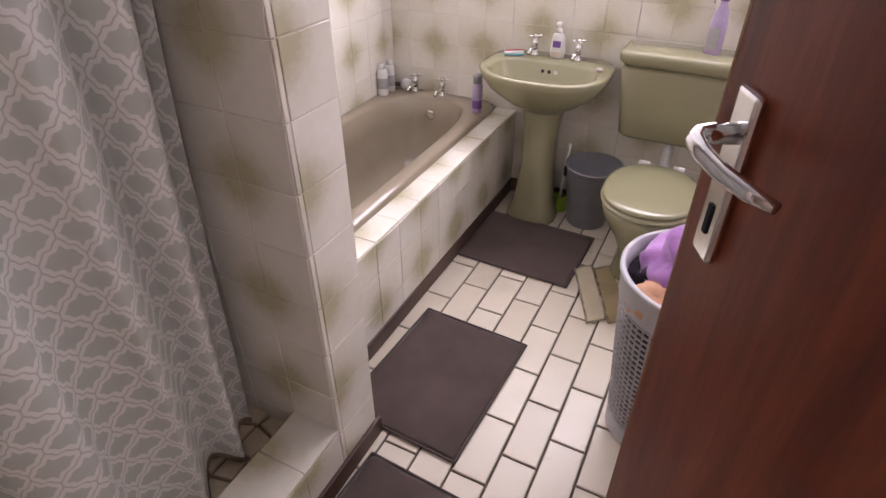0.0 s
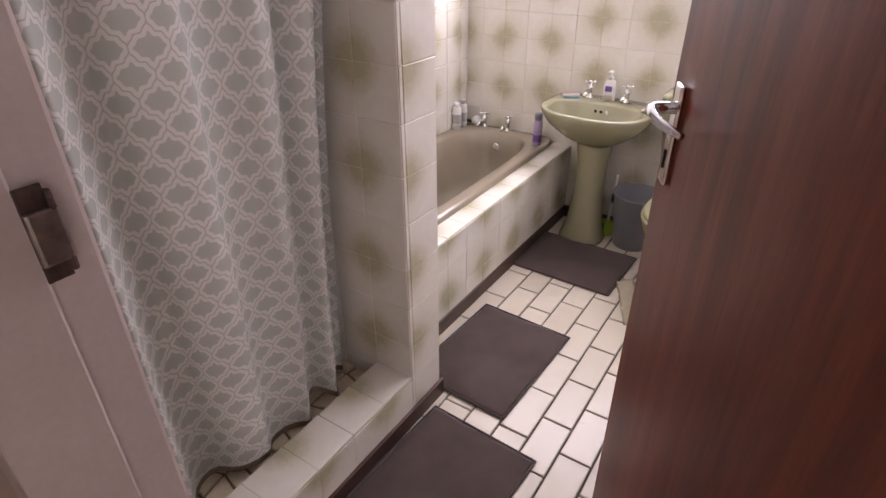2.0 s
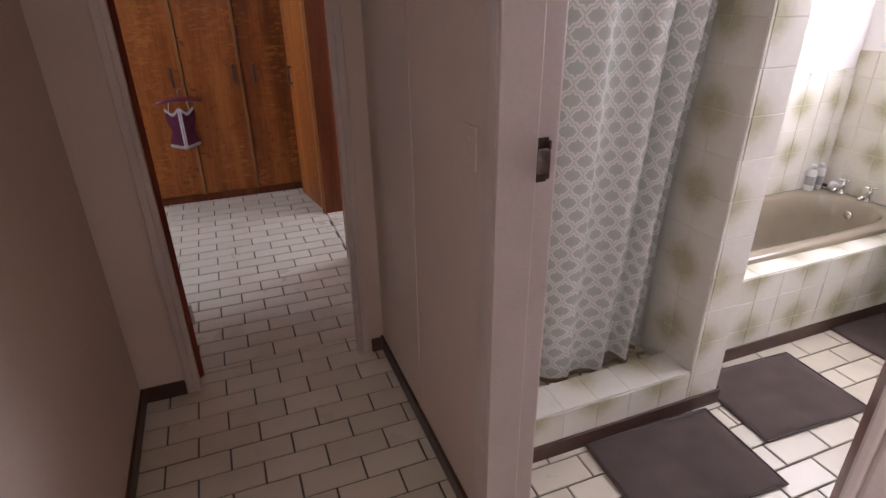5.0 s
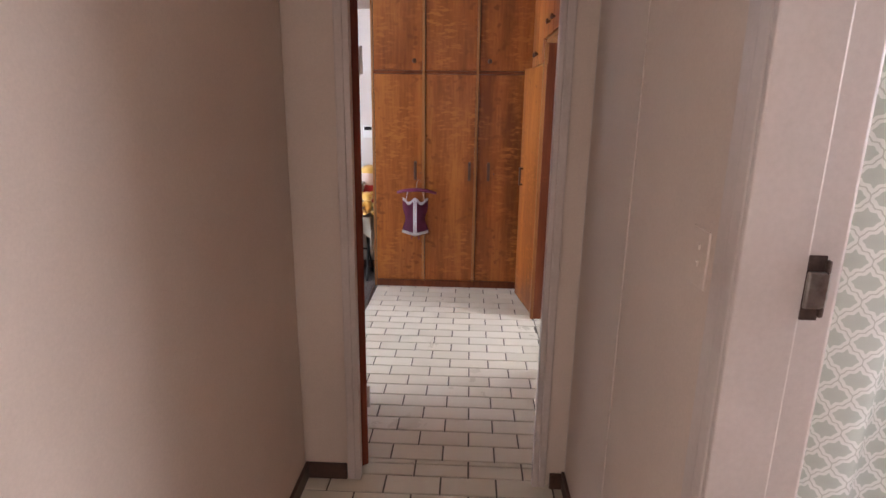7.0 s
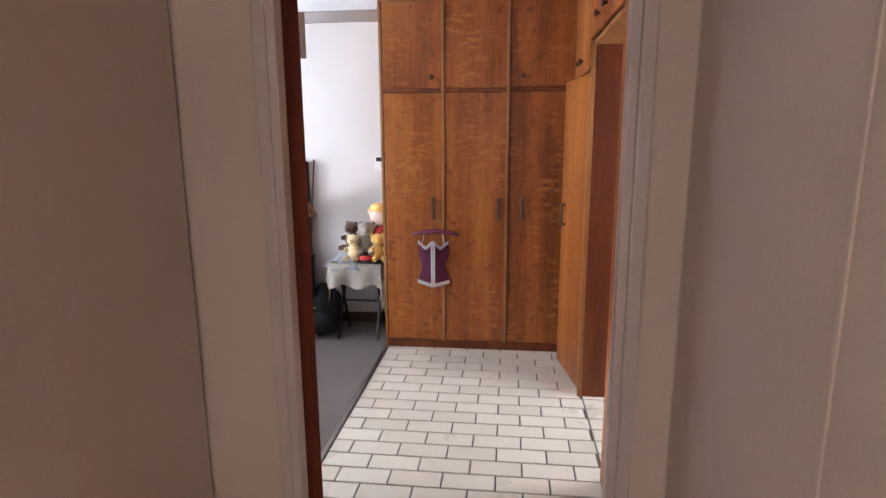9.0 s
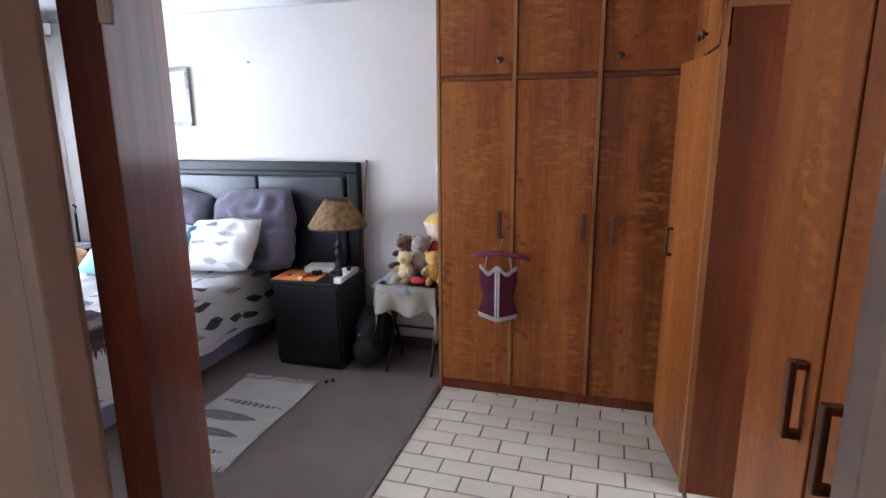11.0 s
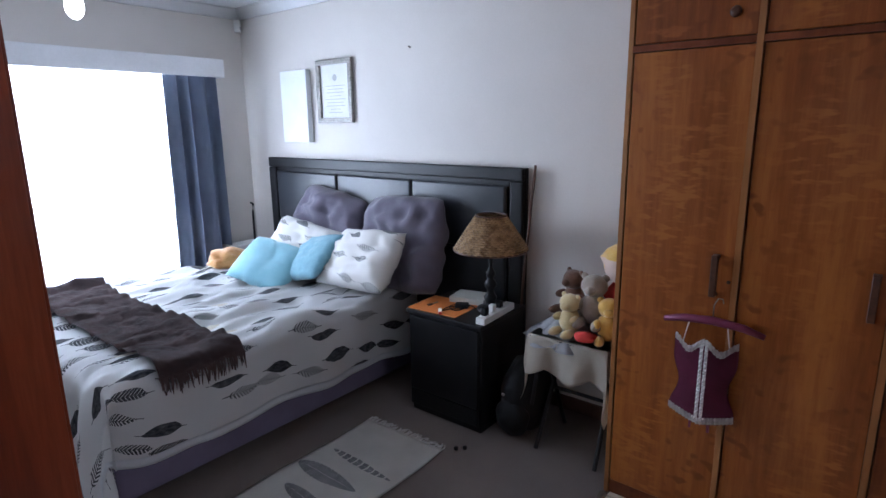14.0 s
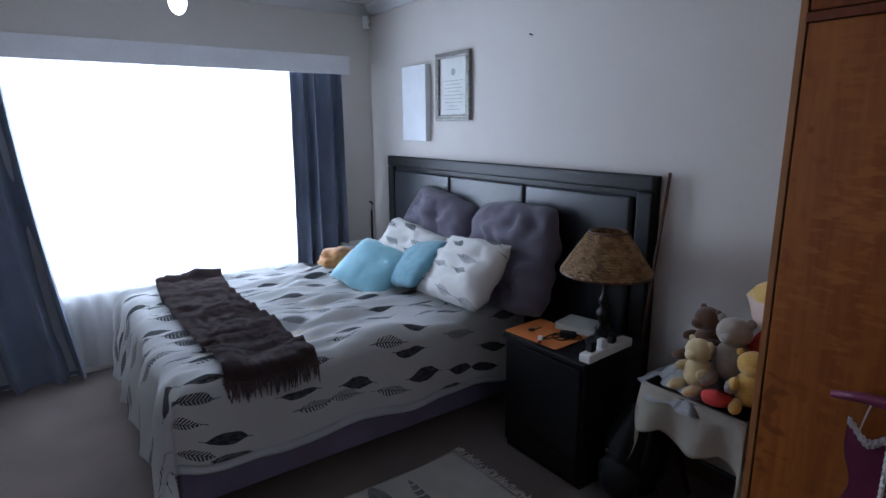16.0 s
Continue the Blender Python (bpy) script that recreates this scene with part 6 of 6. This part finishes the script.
def drapes(name, x0, x1, z0, z1, y, folds, flare, label, material="curtain", amp=0.058, swing=0.0):
    t = thing(name, (0, 0, 0), label, "curtain")
    def fn(u, v):
        w = 1 + flare * (1 - v) ** 1.4
        xm = (x0 + x1) / 2
        x = xm + (x0 - xm + (x1 - x0) * u) * w + swing * (1 - v) ** 1.6
        ph = u * folds * 2 * math.pi + 1.3 * math.sin(u * 9) + 0.8 * (1 - v) * math.sin(u * 5)
        a = amp * (0.55 + 0.45 * (1 - v)) * (1 + 0.4 * math.sin(u * 13))
        return Vector((x + 0.012 * math.cos(ph), y + a * math.sin(ph) + 0.010 * noise.noise(Vector((u * 8, v * 5, 2))), z0 + (z1 - z0) * v))
    part("fabric", sheet(fn, 120, 40, 0.0, (1, 2)), material, t)
    return t


drapes("curtain", -4.595, -4.20, 0.02, 1.96, BED_S + 0.085, 4.0, 0.02, "blue-grey curtain gathered beside the window", swing=0.02)
drapes("curtain", -2.585, -2.06, 0.02, 1.96, BED_S + 0.095, 4.5, 0.25, "blue-grey curtain drawn to the window's end", swing=-0.12)
drapes("sheer_curtain", -4.50, -2.10, 0.05, 1.96, BED_S + 0.045, 22, 0.0, "white sheer curtain across the bedroom window", "sheer", 0.018)

lt = thing("pendant_bulb", (-3.23, -3.58, CEIL), "bare lit bulb hanging from a ceiling pendant", "ceiling light")
part("rose", lathe([(0.03, -0.038), (0.05, -0.025), (0.05, 0.0)], 24), "white_plastic", lt, smooth=True)
part("flex", tube([(0, 0, -0.03), (0, 0, -0.255)], 0.004, 8), "white_plastic", lt)
part("holder", lathe([(0.019, -0.305), (0.022, -0.285), (0.012, -0.245)], 18), "white_plastic", lt, smooth=True)
part("bulb", blob((0, 0, -0.385), 0.036, 0.036, 0.052), "bulb", lt, "glowing bulb", smooth=True)
part("pull_cord", tube([(-0.02, -0.055, -0.20), (-0.02, -0.055, -0.40)], 0.005, 6), "rust", lt)

# ---- tiles, stones ----
random.seed(11)
LT, WT = 0.237, 0.116
floor_me = tile_mesh("floor_tile", WT - 0.008, LT - 0.008, 0.008, "floortile", 0.003)
floor_half = {}


def lay_floor(x0, x1, y0, y1, ax, ay, parent):
    """Brick-bonded tiles, long side along y; ax, ay is one joint crossing."""
    i0, i1 = math.floor((x0 - ax) / WT) - 1, math.ceil((x1 - ax) / WT) + 1
    for i in range(i0, i1):
        xa, xb = max(ax + i * WT, x0), min(ax + (i + 1) * WT, x1)
        if xb - xa < 0.02:
            continue
        sh = (i % 2) * 0.5
        for j in range(math.floor((y0 - ay) / LT) - 2, math.ceil((y1 - ay) / LT) + 2):
            ya, yb = max(ay + (j + sh) * LT, y0), min(ay + (j + 1 + sh) * LT, y1)
            if yb - ya < 0.02:
                continue
            w, l = xb - xa, yb - ya
            if abs(w - WT) < 1e-4 and abs(l - LT) < 1e-4:
                me = floor_me
            else:
                k = (round(w, 3), round(l, 3))
                if k not in floor_half:
                    floor_half[k] = tile_mesh("cut_tile", w - 0.008, l - 0.008, 0.008, "floortile", 0.003)
                me = floor_half[k]
            o = new("floor_tile", me)
            o.parent = parent
            o.location = ((xa + xb) / 2, (ya + yb) / 2, -0.008 + random.uniform(-0.0006, 0.0006))
            o.rotation_euler = (random.uniform(-0.002, 0.002), random.uniform(-0.002, 0.002), random.uniform(-0.003, 0.003))


f1 = structure("floor_bathroom", box(PIL_X, BATH_E, BATH_S, BATH_N, -0.0085, -0.007), "grout", "cream brick-bonded floor tiles with dark joints", "floor")
f2 = structure("floor_hall", box(DOOR_E, 2.45, HALL_S, HALL_N, -0.0085, -0.007), "grout", "cream brick-bonded hall floor tiles", "floor")
f3 = structure("floor_dressing", box(-4.34, DOOR_W, CAR_Y, FY, -0.0085, -0.007), "grout", "cream brick-bonded tiles in front of the cupboards", "floor")
lay_floor(-1.0, BATH_E, BATH_S, BATH_N, -0.290, 1.248, f1)
lay_floor(-1.3, 1.0, HALL_S, BATH_S, -4.14 - 0.058, -0.84, f2)
lay_floor(DOOR_W, -1.3, HALL_S, HALL_N, -4.14 - 0.058, -0.84, f2)
lay_floor(-4.40, DOOR_W, CAR_Y + 0.012, -0.355, -4.14 - 0.058, -0.84, f3)
lay_floor(-3.66, -2.79, -0.355, 0.25, -4.14 - 0.058, -0.84 + 0.485, f3)

wall_me = {}
wall_cut = {}


def lay_wall(parent, origin, ua, va, n, u0, u1, v0, v1, cu, cv, S=0.1525):
    """Square tiles on a plane; stained corners meet in fours at (cu, cv) and every second joint from there."""
    ua, va, n, origin = Vector(ua), Vector(va), Vector(n), Vector(origin)
    bed_in = [origin + ua * p + va * q for p, q in ((u0 + 0.009, v0 + 0.002), (u1 - 0.009, v0 + 0.002), (u1 - 0.009, v1 - 0.002), (u0 + 0.009, v1 - 0.002))]
    part("joint_bed", loft([[tuple(p) for p in bed_in], [tuple(p + n * 0.0082) for p in bed_in]]), "wall_grout", parent)
    if S not in wall_me:
        wall_me[S] = tile_mesh("wall_tile", S - 0.0018, S - 0.0018, 0.010, "walltile", 0.0022)
    for i in range(math.floor((u0 - cu) / S), math.ceil((u1 - cu) / S)):
        for j in range(math.floor((v0 - cv) / S), math.ceil((v1 - cv) / S)):
            a, c = max(cu + i * S, u0), min(cu + (i + 1) * S, u1)
            e, g = max(cv + j * S, v0), min(cv + (j + 1) * S, v1)
            if c - a < 0.015 or g - e < 0.015:
                continue
            su, sv = (1 if i % 2 else -1), (1 if j % 2 else -1)
            turn = {(1, 1): 0, (-1, 1): 90, (-1, -1): 180, (1, -1): 270}[(su, sv)]
            w, l = c - a, g - e
            if abs(w - S) < 1e-4 and abs(l - S) < 1e-4:
                me = wall_me[S]
            else:
                k = (round(w, 3), round(l, 3), turn)
                if k not in wall_cut:
                    q = (w, l) if turn % 180 == 0 else (l, w)
                    wall_cut[k] = tile_mesh("cut_wall_tile", q[0] - 0.0018, q[1] - 0.0018, 0.010, "walltile", 0.0022)
                me = wall_cut[k]
            o = new("wall_tile", me)
            o.parent = parent
            m = Matrix((ua, va, n)).transposed().to_4x4()
            m.translation = origin + ua * ((a + c) / 2) + va * ((e + g) / 2) + n * random.uniform(0, 0.0012)
            o.matrix_world = m @ pose(0, 0, 0, random.uniform(-0.25, 0.25), random.uniform(-0.25, 0.25), turn)


for u0, u1, cv in ((BATH_W, -1.037, 0.725), (-1.037, -0.477, 0.865), (-0.477, BATH_E, 0.725)):
    lay_wall(wall_n, (0, BATH_N, 0), (1, 0, 0), (0, 0, 1), (0, -1, 0), u0, u1, 0.0, 1.29, -1.457, cv, 0.14)
lay_wall(wall_w, (BATH_W, 0, 0), (0, 1, 0), (0, 0, 1), (1, 0, 0), PIL_Y1, BATH_N - 0.01, 0.42, 1.19, 2.10, 0.725, 0.14)
lay_wall(wall_w, (BATH_W, 0, 0), (0, 1, 0), (0, 0, 1), (1, 0, 0), BATH_S, PIL_Y0, 0.12, 1.9, 0.33, 0.705)
lay_wall(wall_p, (0, PIL_Y0, 0), (1, 0, 0), (0, 0, 1), (0, -1, 0), BATH_W, PIL_X + 0.008, 0.0, CEIL, -0.941, 0.646)
lay_wall(wall_p, (PIL_X, 0, 0), (0, 1, 0), (0, 0, 1), (1, 0, 0), PIL_Y0 - 0.008, PIL_Y1 + 0.008, 0.0, CEIL, 0.636, 0.646)
lay_wall(wall_p, (0, PIL_Y1, 0), (-1, 0, 0), (0, 0, 1), (0, 1, 0), -PIL_X, -BATH_W, 0.0, CEIL, 0.90, 0.646)
lay_wall(kerb, (PIL_X, 0, 0), (0, 1, 0), (0, 0, 1), (1, 0, 0), BATH_S, PIL_Y0 - 0.009, 0.06, 0.198, 0.47, 0.205)
lay_wall(kerb, (0, 0, 0.198), (1, 0, 0), (0, 1, 0), (0, 0, 1), -0.945, PIL_X + 0.008, BATH_S, PIL_Y0 - 0.009, -0.945, 0.47)
lay_wall(ledge, (-1.0, 0, 0), (0, 1, 0), (0, 0, 1), (1, 0, 0), PIL_Y1 + 0.01, BATH_N - 0.01, 0.0, 0.44, 1.46, 0.16)
lay_wall(ledge, (0, 0, 0.438), (1, 0, 0), (0, 1, 0), (0, 0, 1), -1.098, -0.992, PIL_Y1 + 0.01, BATH_N - 0.01, -1.14, 1.46)

random.seed(5)
GX, GY = 10, 12
cell = [[(BATH_W + 0.02 + (i + random.uniform(-0.28, 0.28)) * 0.078, BATH_S + 0.02 + (j + random.uniform(-0.28, 0.28)) * 0.076) for j in range(GY + 1)] for i in range(GX + 1)]
for i in range(GX):
    for j in range(GY):
        q = [Vector((*cell[a][c], 0)) for a, c in ((i, j), (i + 1, j), (i + 1, j + 1), (i, j + 1))]
        mid = sum(q, Vector()) / 4
        if max(p.x for p in q) > -0.940:
            continue
        up = [mid + (p - mid) * 0.80 for p in q]
        lo = [mid + (p - mid) * 0.86 for p in q]
        h = random.uniform(0.126, 0.134)
        b = loft([[(p.x, p.y, 0.116) for p in lo], [(p.x, p.y, h - 0.003) for p in lo], [(p.x, p.y, h) for p in up]])
        part("stone_chip", b, "stone", shower)
